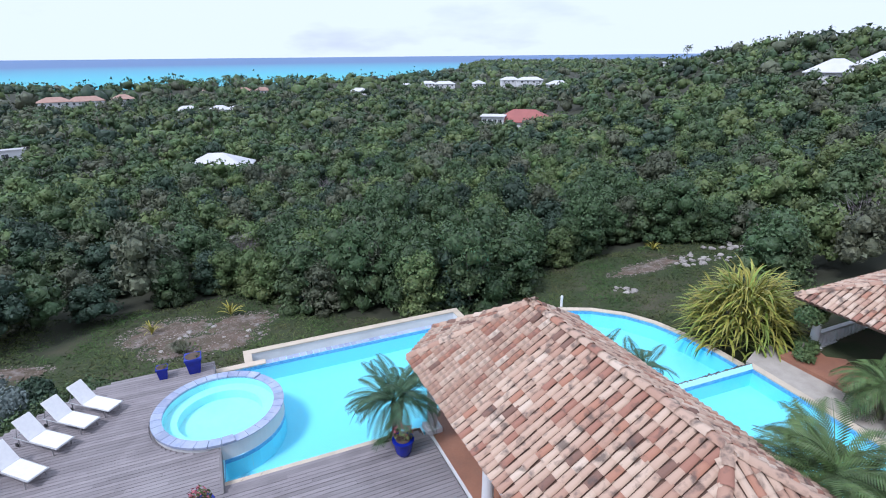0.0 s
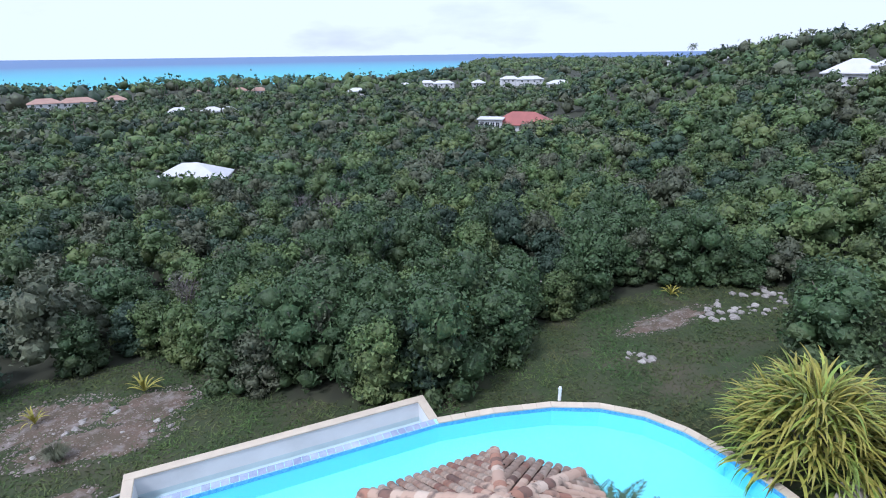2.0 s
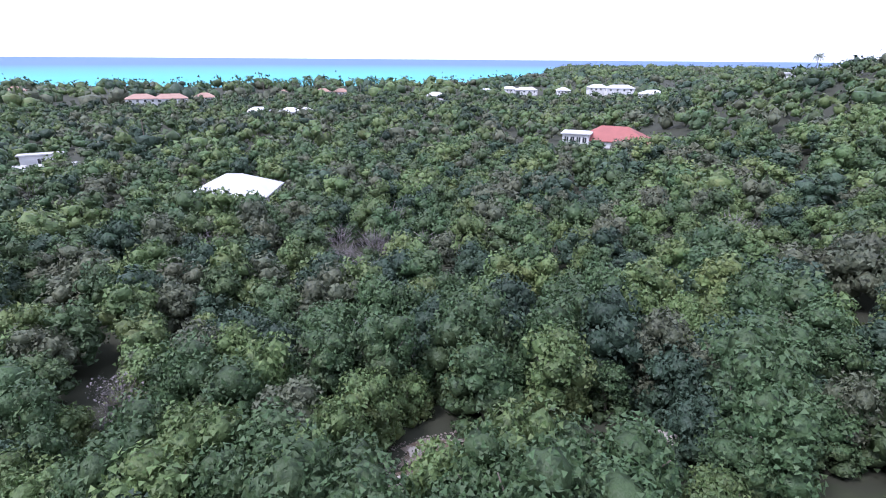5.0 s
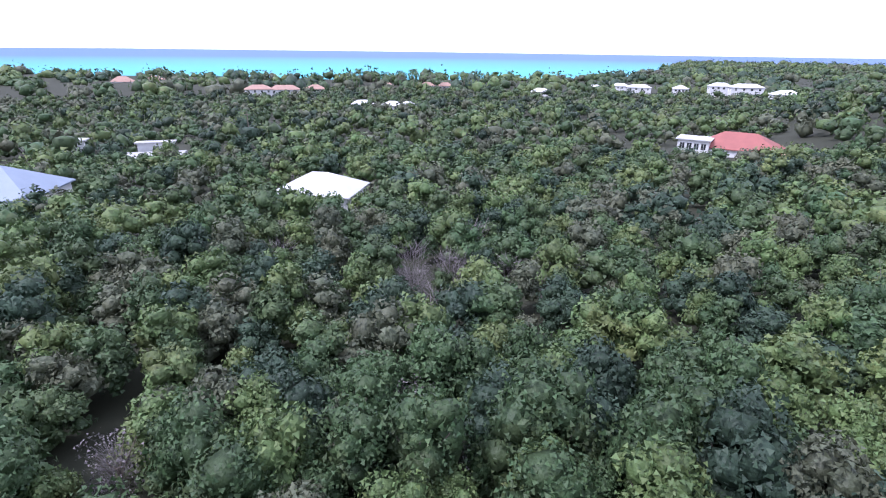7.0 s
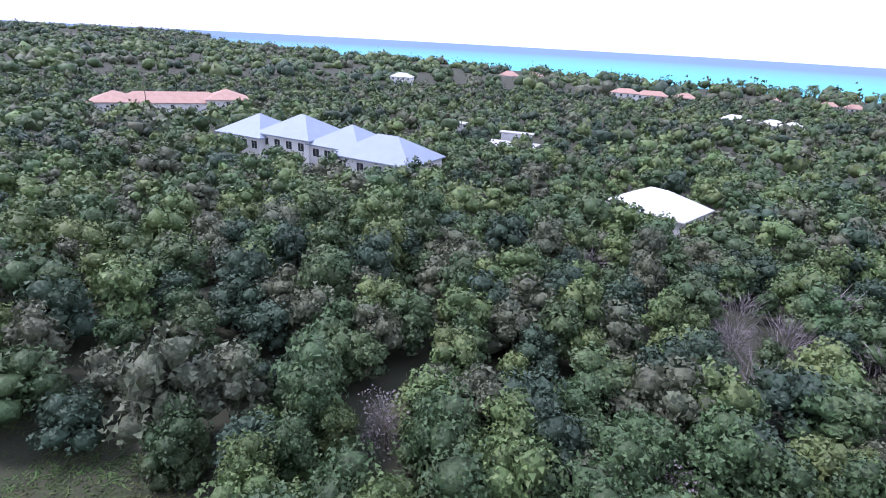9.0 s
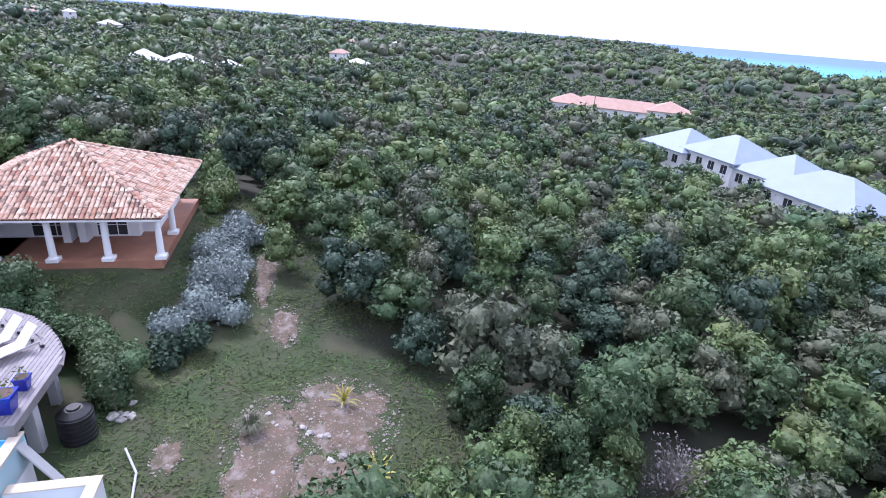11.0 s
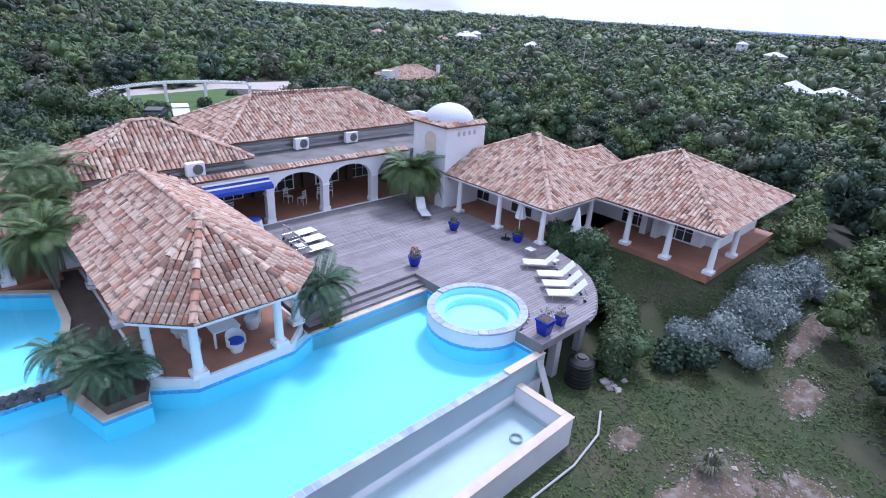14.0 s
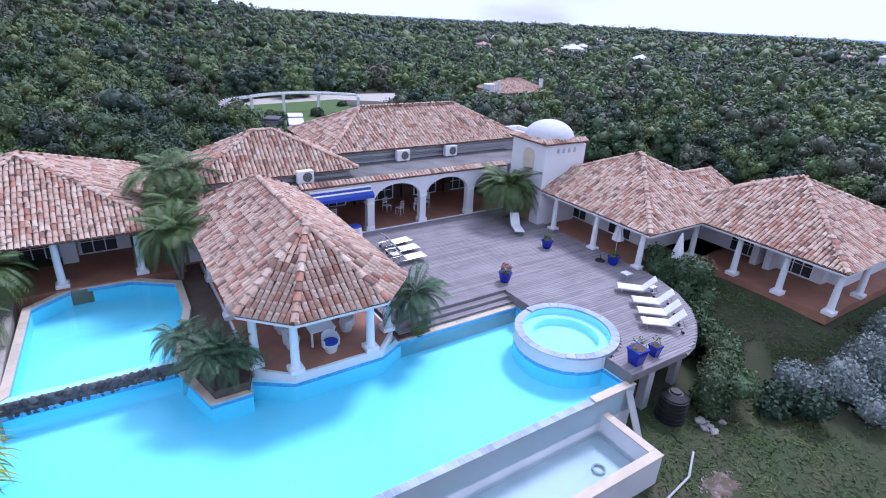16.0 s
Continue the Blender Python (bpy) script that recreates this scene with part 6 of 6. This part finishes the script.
hedge("green_shrub", [(-27.5, 17.5), (-28.5, 15.5)], 0.8, "green shrub at the wing's corner", M_LEAF, 0.09, 1500, 9, up=0.3)

# rocks
rk = random.Random(12)
rock_meshes = []
for k in range(5):
    bm = bmesh.new()
    bmesh.ops.create_icosphere(bm, subdivisions=2, radius=1.0)
    for v_ in bm.verts:
        v_.co *= 0.8 + 0.45 * noise.noise(v_.co * 1.3 + Vector((k * 7, 0, 0)))
    rock_meshes.append(mesh_of(bm, "rock", M_ROCK))


def rocks(u, v, n, spread, size, label, along=0):
    for k in range(n):
        a = rk.uniform(0, 2 * math.pi)
        d = spread * math.sqrt(rk.random())
        x = u + math.cos(a) * d * (1 + along)
        y = v + math.sin(a) * d
        s = size * rk.uniform(0.4, 1.2)
        ob = part("rock", rk.choice(rock_meshes), None, None, "", place(x, y, float(land(*to_world(x, y))) + s * 0.1, rk.uniform(0, 360)) @ Matrix.Diagonal((s, s * 0.8, s * 0.55, 1)))
        tagged(ob, label, "rock", "loose rocks")


rocks(32.2, 21.7, 46, 2.1, 0.32, "pale rough limestone rock in a heap at the lawn's edge", 0.6)
rocks(22.6, 20.2, 9, 0.7, 0.28, "pale limestone rock lying in the grass")
rocks(-6.2, 19.6, 8, 0.6, 0.32, "pale limestone rock below the terrace")
rocks(-3.0, 26.2, 22, 2.2, 0.2, "small pale stone on bare earth", 0.5)
rocks(17.0, 34.0, 16, 3.0, 0.5, "pale limestone rock on a bare ledge", 0.5)
rocks(25.0, 34.0, 8, 2.0, 0.45, "grey limestone rock among bushes", 0.5)
bm = bmesh.new()
pp = [(-3.9, 20.2), (-2.6, 20.9), (-0.5, 21.2), (2.6, 21.1)]
for a, b in zip(pp[:-1], pp[1:]):
    rod(bm, (*a, float(land(*to_world(*a))) + 0.09), (*b, float(land(*to_world(*b))) + 0.09), 0.045, 8)
tagged(part("pipe", bm, M_CONCRETE, None, "", SITE), "long grey pipe lying on the grass", "pipe")
bm = bmesh.new()
cube(bm, -0.22, -0.03, -0.15, 0.22, 0.03, 2.3, 0.01)
tagged(part("plank", bm, M_CONCRETE, None, "", place(-2.6, 18.6, float(land(*to_world(-2.6, 18.6)))) @ pose(0, 0, 0, 24, 0, 10)), "grey plank leaning against the pool wall", "plank")


# ---- woods ----
def spots_in(gen, step, lo, hi, jitter=0.42):
    """Jittered planting spots between two distances from the flight line."""
    n = int(2 * (hi + 40) / step)
    ii, jj = np.meshgrid(np.arange(n), np.arange(n))
    x = (ii - n / 2) * step + gen.uniform(-jitter, jitter, ii.shape) * step
    y = (jj - n / 2) * step + gen.uniform(-jitter, jitter, ii.shape) * step + 14
    x, y = x.ravel(), y.ravel()
    d = np.hypot(x - 1, y - np.clip(y, -4, 31))
    u, v = to_site(x, y)
    ok = (d >= lo) & (d < hi) & ~inside(CLEAR, u, v) & (land(x, y) > SEA + 0.4)
    ok &= ~(((u - 16.3) / 5.6) ** 2 + ((v - 34.3) / 2.9) ** 2 < 1)
    ok &= ~(((u - 24) / 2.6) ** 2 + ((v - 32.5) / 1.8) ** 2 < 1)
    ok &= ~((np.hypot(x + 15, y - 35) < 2.6))
    ok &= ~((np.degrees(np.arctan2(x - 1, y + 5)) > 41) & (np.degrees(np.arctan2(x, y - 31.6)) < 146) & (x > 0) & (d > 24))
    for fx, fy, fr in FOOT:
        ok &= np.hypot(x - fx, y - fy) > fr
    return x[ok], y[ok], d[ok]


MATS = [M_LEAF, M_LEAF2, M_LEAF3, M_LEAF4, M_LEAF]
gen = np.random.default_rng(21)
extra = np.random.default_rng(22)
NEAR = 21.5
templates = []
KINDS = [("broad-crowned tree with dense green leaves", M_LEAF), ("tree with fresh light green leaves", M_LEAF2), ("tree with thin olive-brown leaves", M_LEAF3),
         ("dark green rounded tree", M_LEAF4), ("low spreading green tree", M_LEAF), ("leafless grey-twigged tree", M_DRY)]
for k in range(12):
    lab, mat = KINDS[k % 6]
    rt = random.Random(100 + k)
    wd, ht = rt.uniform(1.45, 2.0), rt.uniform(3.6, 4.8)
    lobes = crown_lobes(rt, wd, ht * 0.8, ht * 0.14, 15)
    lobes += [(math.cos(i * 1.05 + k) * wd * 0.62, math.sin(i * 1.05 + k) * wd * 0.62, rt.uniform(0.35, 0.9), wd * rt.uniform(0.3, 0.4)) for i in range(6)]
    if mat is M_DRY:
        g = gen
        nb = 600
        a = g.uniform(0, 2 * np.pi, nb)
        el = g.uniform(0.3, 1.4, nb)
        st = np.stack([np.cos(a) * 1.1 * g.random(nb), np.sin(a) * 1.1 * g.random(nb), ht * g.uniform(0.2, 0.75, nb)], 1)
        dr = np.stack([np.cos(a) * np.cos(el), np.sin(a) * np.cos(el), np.sin(el)], 1)
        ln = g.uniform(0.3, 0.9, nb)[:, None]
        sdv = np.cross(dr, g.normal(size=(nb, 3)))
        sdv = sdv / np.linalg.norm(sdv, axis=1)[:, None] * 0.009
        V = np.stack([st - sdv, st + sdv, st + dr * ln + sdv * 0.3, st + dr * ln - sdv * 0.3], 1).reshape(-1, 3)
        V2, F2 = leaves(500, lobes, 0.08, g, 0.9, 3)
        V, F = joined([(V, (np.arange(nb)[:, None, None] * 4 + np.array([(0, 1, 2), (0, 2, 3)])).reshape(-1, 3)), (V2, F2)])
    else:
        V, F = joined([leaves(1300, lobes, 0.12, gen, 0.6, 3), leaves(1300, lobes, 0.095, extra, 0.75, 3), clumps(lobes, extra, 0.74, 1, 0.3)])
    crown = soup("crown", V, F, mat)
    tr = thing("tree", pose(0, 0, -60), lab + " in the thicket", "tree", "thicket trees")
    part("trunk", trunk_mesh(rt, ht, wd), None, tr)
    part("crown", crown, None, tr)
    templates.append(tr)

nx, ny, nd = spots_in(gen, 2.05, 0.0, NEAR)
used = set()
for i in range(len(nx)):
    x, y = float(nx[i]), float(ny[i])
    pick = int(gen.choice([0, 1, 2, 3, 4, 5], p=[0.31, 0.24, 0.11, 0.12, 0.19, 0.03]))
    if math.hypot(x + 9, y - 66) < 8 and gen.random() < 0.5:
        pick = 5
    k = pick + 6 * int(gen.random() < 0.5)
    u_, v_ = to_site(x, y)
    s = float(gen.uniform(0.7, 1.25))
    if -1 < u_ < 17 and 21 < v_ < 29:
        s = float(gen.uniform(0.95, 1.2))
    if v_ < 8:
        s *= 0.95
    m = pose(x, y, float(land(x, y)) - 0.15, gen.uniform(-6, 6), gen.uniform(-6, 6), gen.uniform(0, 360))
    tr = templates[k]
    if k not in used:
        used.add(k)
        tr.matrix_basis = m
        tr.scale = (s, s, s)
    else:
        c_ = copy_thing(tr, m)
        c_.scale = (s, s, s * float(gen.uniform(0.85, 1.15)))
for k, tr in enumerate(templates):
    if k not in used:
        for o in list(tr.children_recursive) + [tr]:
            bpy.data.objects.remove(o)


def woods(name, label, step, lo, hi, nleaf, leaf, nlobe, width, height, variants=8, level=2):
    """Distant trees joined into one mesh for each leaf colour."""
    x, y, d = spots_in(gen, step, lo, hi)
    z = land(x, y)
    temps = []
    for k in range(variants):
        rt = random.Random(300 + k)
        lob = crown_lobes(rt, width * rt.uniform(0.8, 1.1), height * 0.75, height * 0.15, nlobe)
        temps.append(joined([leaves(nleaf, lob, leaf, gen, 0.6, 3), clumps(lob, gen, 0.74, level, 0.3)]))
    twigs = []
    for k in range(variants):
        nb = 24 + int(nleaf * 0.25)
        az, el = gen.uniform(0, 2 * np.pi, nb), gen.uniform(0.25, 1.45, nb)
        st = np.stack([np.cos(az) * width * 0.8 * gen.random(nb), np.sin(az) * width * 0.8 * gen.random(nb), height * gen.uniform(0.1, 0.65, nb)], 1)
        di = np.stack([np.cos(az) * np.cos(el), np.sin(az) * np.cos(el), np.sin(el)], 1)
        wd = np.cross(di, gen.normal(size=(nb, 3)))
        wd = wd / np.linalg.norm(wd, axis=1)[:, None] * leaf * 0.12
        ln = (height * 0.24 * gen.uniform(0.3, 1.2, nb))[:, None]
        twigs.append((np.stack([st - wd, st + wd, st + di * ln + wd * 0.3, st + di * ln - wd * 0.3], 1).reshape(-1, 3), (np.arange(nb)[:, None, None] * 4 + np.array([(0, 1, 2), (0, 2, 3)])).reshape(-1, 3)))
    sets = {}
    for i in range(len(x)):
        # fresh green outweighs its share near by: hazy, sunlit distance put into leaf colour
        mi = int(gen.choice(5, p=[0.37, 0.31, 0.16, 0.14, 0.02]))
        if math.hypot((x[i] + 13) / 0.7, y[i] - 69) < 11 and gen.random() < 0.55:
            mi = 4
        tv, tf = (temps if mi < 4 else twigs)[int(gen.integers(variants))]
        a, s = gen.uniform(0, 2 * np.pi), gen.uniform(0.65, 1.3)
        c, sn = math.cos(a) * s, math.sin(a) * s
        V = np.stack([tv[:, 0] * c - tv[:, 1] * sn + x[i], tv[:, 0] * sn + tv[:, 1] * c + y[i], tv[:, 2] * s * gen.uniform(0.85, 1.15) + z[i] - 0.2], 1)
        sets.setdefault(mi, []).append((V, tf))
    for mi, parts_ in sets.items():
        V, F = joined(parts_)
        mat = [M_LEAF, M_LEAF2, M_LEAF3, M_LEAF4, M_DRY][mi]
        tagged(new(name, soup(name, V, F, mat)), label + [" of mid green", " of fresh green", " of olive green", " of dark green", " of grey dry twigs"][mi], "woods", "", "stuff")


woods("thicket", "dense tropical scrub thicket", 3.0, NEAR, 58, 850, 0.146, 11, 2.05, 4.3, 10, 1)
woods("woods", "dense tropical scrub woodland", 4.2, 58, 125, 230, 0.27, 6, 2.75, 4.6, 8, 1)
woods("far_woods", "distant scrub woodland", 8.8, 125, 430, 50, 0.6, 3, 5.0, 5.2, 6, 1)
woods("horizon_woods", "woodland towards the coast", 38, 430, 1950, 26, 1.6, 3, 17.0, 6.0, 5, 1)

# tall palms by the shore and over the woods
FAR_FROND = [frond_mesh("frond", M_PALM, 2.6, dr, 10, 0.34, 0.09) for dr in (0.15, 0.4, 0.75)]
rp = random.Random(8)
for k in range(34):
    a, d = rp.uniform(-0.55, -0.31), rp.uniform(470, 600)
    x, y = math.sin(a) * d, math.cos(a) * d + 20
    palm(x, y, float(land(x, y)), rp.uniform(9, 14), 11, FAR_FROND, "tall coconut palm by the shore", "shore palms", 1.9, ((0, 0),), k, True)
for x, y, h in ((-80, -28, 9), (-62, -48, 9), (-60, -51, 8.5), (-98, -60, 9), (101, 262, 9)):
    palm(x, y, float(land(x, y)), h, 14, FAR_FROND, "tall palm rising above the woods", "woodland palms", 1.0, ((0, 0),), int(h * 7 + x), True)


# ---- ground cover on the lawns ----
def scatter(gen_, n, box, keep):
    u = gen_.uniform(box[0], box[1], n)
    v = gen_.uniform(box[2], box[3], n)
    x, y = to_world(u, v)
    ok = (inside(CLEAR, u, v) | (v > 31) | ((u < 1) & (v > 24))) & keep(u, v)
    return u[ok], v[ok], x[ok], y[ok], land(x[ok], y[ok])


def open_lawn(u, v):
    site = ((u > -11.3) & (u < 19.3) & (v < 17.9)) | ((u > -1.4) & (u < 10.5) & (v < 20.6)) | ((u > -27) & (u < -15) & (v < 19.4)) | ((u < -10.4) & (v < 11.8)) | ((u > 18) & (v < 8.6))
    return ~site & (v > 9)


DIRT = [(-5.4, 28.3, 2.7, 2.6), (-3.2, 25.3, 3.4, 1.7), (-1.2, 27.6, 2.2, 1.9), (-3.4, 21.7, 1.0, 0.6), (-12.4, 25.6, 1.8, 0.9), (27.0, 22.8, 3.6, 1.1), (-18.0, 24.3, 4.6, 0.7), (16.0, 34.2, 5.2, 2.4)]


def bare(u, v):
    d = np.full(np.shape(u), 9.0)
    for cu, cv, a, b in DIRT:
        d = np.minimum(d, np.hypot((u - cu) / a, (v - cv) / b))
    return d


gg = np.random.default_rng(55)
u, v, x, y, z = scatter(gg, 200000, (-33, 36, 9, 34), open_lawn)
thin = gg.random(len(u)) < np.clip((bare(u, v) - 0.55) * 1.3, 0.05, 1) * (0.45 + 0.55 * np.sin(u * 0.9 + 1.3 * np.sin(v * 0.7)) ** 2)
x, y, z = x[thin], y[thin], z[thin]
n = len(x)
a = gg.uniform(0, 2 * np.pi, n)
hgt = gg.uniform(0.03, 0.10, n)
w_ = gg.uniform(0.02, 0.05, n)
lean = gg.normal(size=(n, 2)) * 0.13
c0 = np.stack([x, y, z], 1)
sd = np.stack([np.cos(a) * w_, np.sin(a) * w_, np.zeros(n)], 1)
tp = c0 + np.stack([lean[:, 0], lean[:, 1], hgt], 1)
V = np.stack([c0 - sd, c0 + sd, tp + sd * 0.4, tp - sd * 0.4], 1).reshape(-1, 3)
M_GRASS = leaf_material("grass_blades", (0.052, 0.100, 0.028), (0.075, 0.085, 0.036), 0.3, 0.85)
tagged(new("grass", soup("grass", V, np.arange(4 * n).reshape(n, 4), M_GRASS)), "short rough grass on the sloping lawn", "grass", "", "stuff")

# bare earth with pale stones
M_EARTH = material("bare_earth", (0.145, 0.098, 0.074), (0.078, 0.066, 0.042), 0.95, scale=1.1, fine=9, bump=0.9, stain=(0.30, 0.265, 0.25), stain_scale=1.3, stain_amount=0.75)
for cu, cv, ra, rb in DIRT:
    na, nr = 96, 8
    ring_pts = []
    for j in range(nr + 1):
        for i in range(na):
            t = 2 * math.pi * i / na
            k = (0.82 + 0.34 * noise.noise(Vector((math.cos(t) * 1.4 + cu, math.sin(t) * 1.4 + cv, 0))) + 0.22 * noise.noise(Vector((math.cos(t) * 4.5 + cu, math.sin(t) * 4.5 + cv, 3))) + 0.12 * noise.noise(Vector((math.cos(t) * 11, math.sin(t) * 11, cu)))) * j / nr
            pu, pv = cu + math.cos(t) * ra * k, cv + math.sin(t) * rb * k
            px, py = to_world(pu, pv)
            ring_pts.append((px, py, float(land(px, py)) + (0.035 if j < nr else -0.05) + 0.03 * noise.noise(Vector((px * 1.7, py * 1.7, 2)))))
    fs = [(j * na + i, j * na + (i + 1) % na, (j + 1) * na + (i + 1) % na, (j + 1) * na + i) for j in range(nr) for i in range(na)]
    tagged(new("earth_patch", soup("earth_patch", np.array(ring_pts), np.array(fs), M_EARTH, True)), "patch of bare reddish earth and rubble", "bare earth", "", "structure")
u, v, x, y, z = scatter(gg, 55000, (-20, 33, 20, 38), lambda a_, b_: bare(a_, b_) < 1.05)
n = len(x)
sz = gg.uniform(0.012, 0.075, n) * (0.6 + 0.9 * gg.random(n) ** 4)
base = np.array([(1, 0, 0), (0, 1, 0), (-1, 0, 0), (0, -1, 0), (0.2, 0.1, 0.8)])
qf = np.array([(0, 1, 4, 4), (1, 2, 4, 4), (2, 3, 4, 4), (3, 0, 4, 4)])
ang = gg.uniform(0, 6.28, n)
bx = base[None] * sz[:, None, None] * gg.uniform(0.6, 1.3, (n, 1, 3))
V = np.stack([bx[..., 0] * np.cos(ang)[:, None] - bx[..., 1] * np.sin(ang)[:, None] + x[:, None], bx[..., 0] * np.sin(ang)[:, None] + bx[..., 1] * np.cos(ang)[:, None] + y[:, None], bx[..., 2] + z[:, None] + 0.03], -1).reshape(-1, 3)
F3 = (qf[None, :, :3] + 5 * np.arange(n)[:, None, None]).reshape(-1, 3)
M_GRIT = material("pale_grit", (0.27, 0.235, 0.215), (0.15, 0.12, 0.105), 0.95, scale=3, fine=20, bump=0.2, island=0.3)
tagged(new("gravel", soup("gravel", V, F3, M_GRIT)), "loose pale rubble on bare earth", "gravel", "", "stuff")

dr = thing("drain", place(0.4, 19.1, -2.35), "round grey drain ring on the basin floor", "drain")
bm = bmesh.new()
ring(bm, [(0.2 * math.cos(i * math.pi / 10), 0.2 * math.sin(i * math.pi / 10)) for i in range(20)], 0, 0.06, 0.0, 0.1)
part("ring", bm, M_CONCRETE, dr)
for k, (u, v) in enumerate(((-5.5, -40.5), (-11.0, -41.0), (-2.0, -37.5), (-14.5, -38.0), (-17.5, -48.0))):
    hedge("garden_shrub", [(u, v), (u + 0.5, v + 0.4)], 0.9, "rounded green shrub on the front lawn", M_LEAF, 0.11, 900, 60 + k, up=0.4)
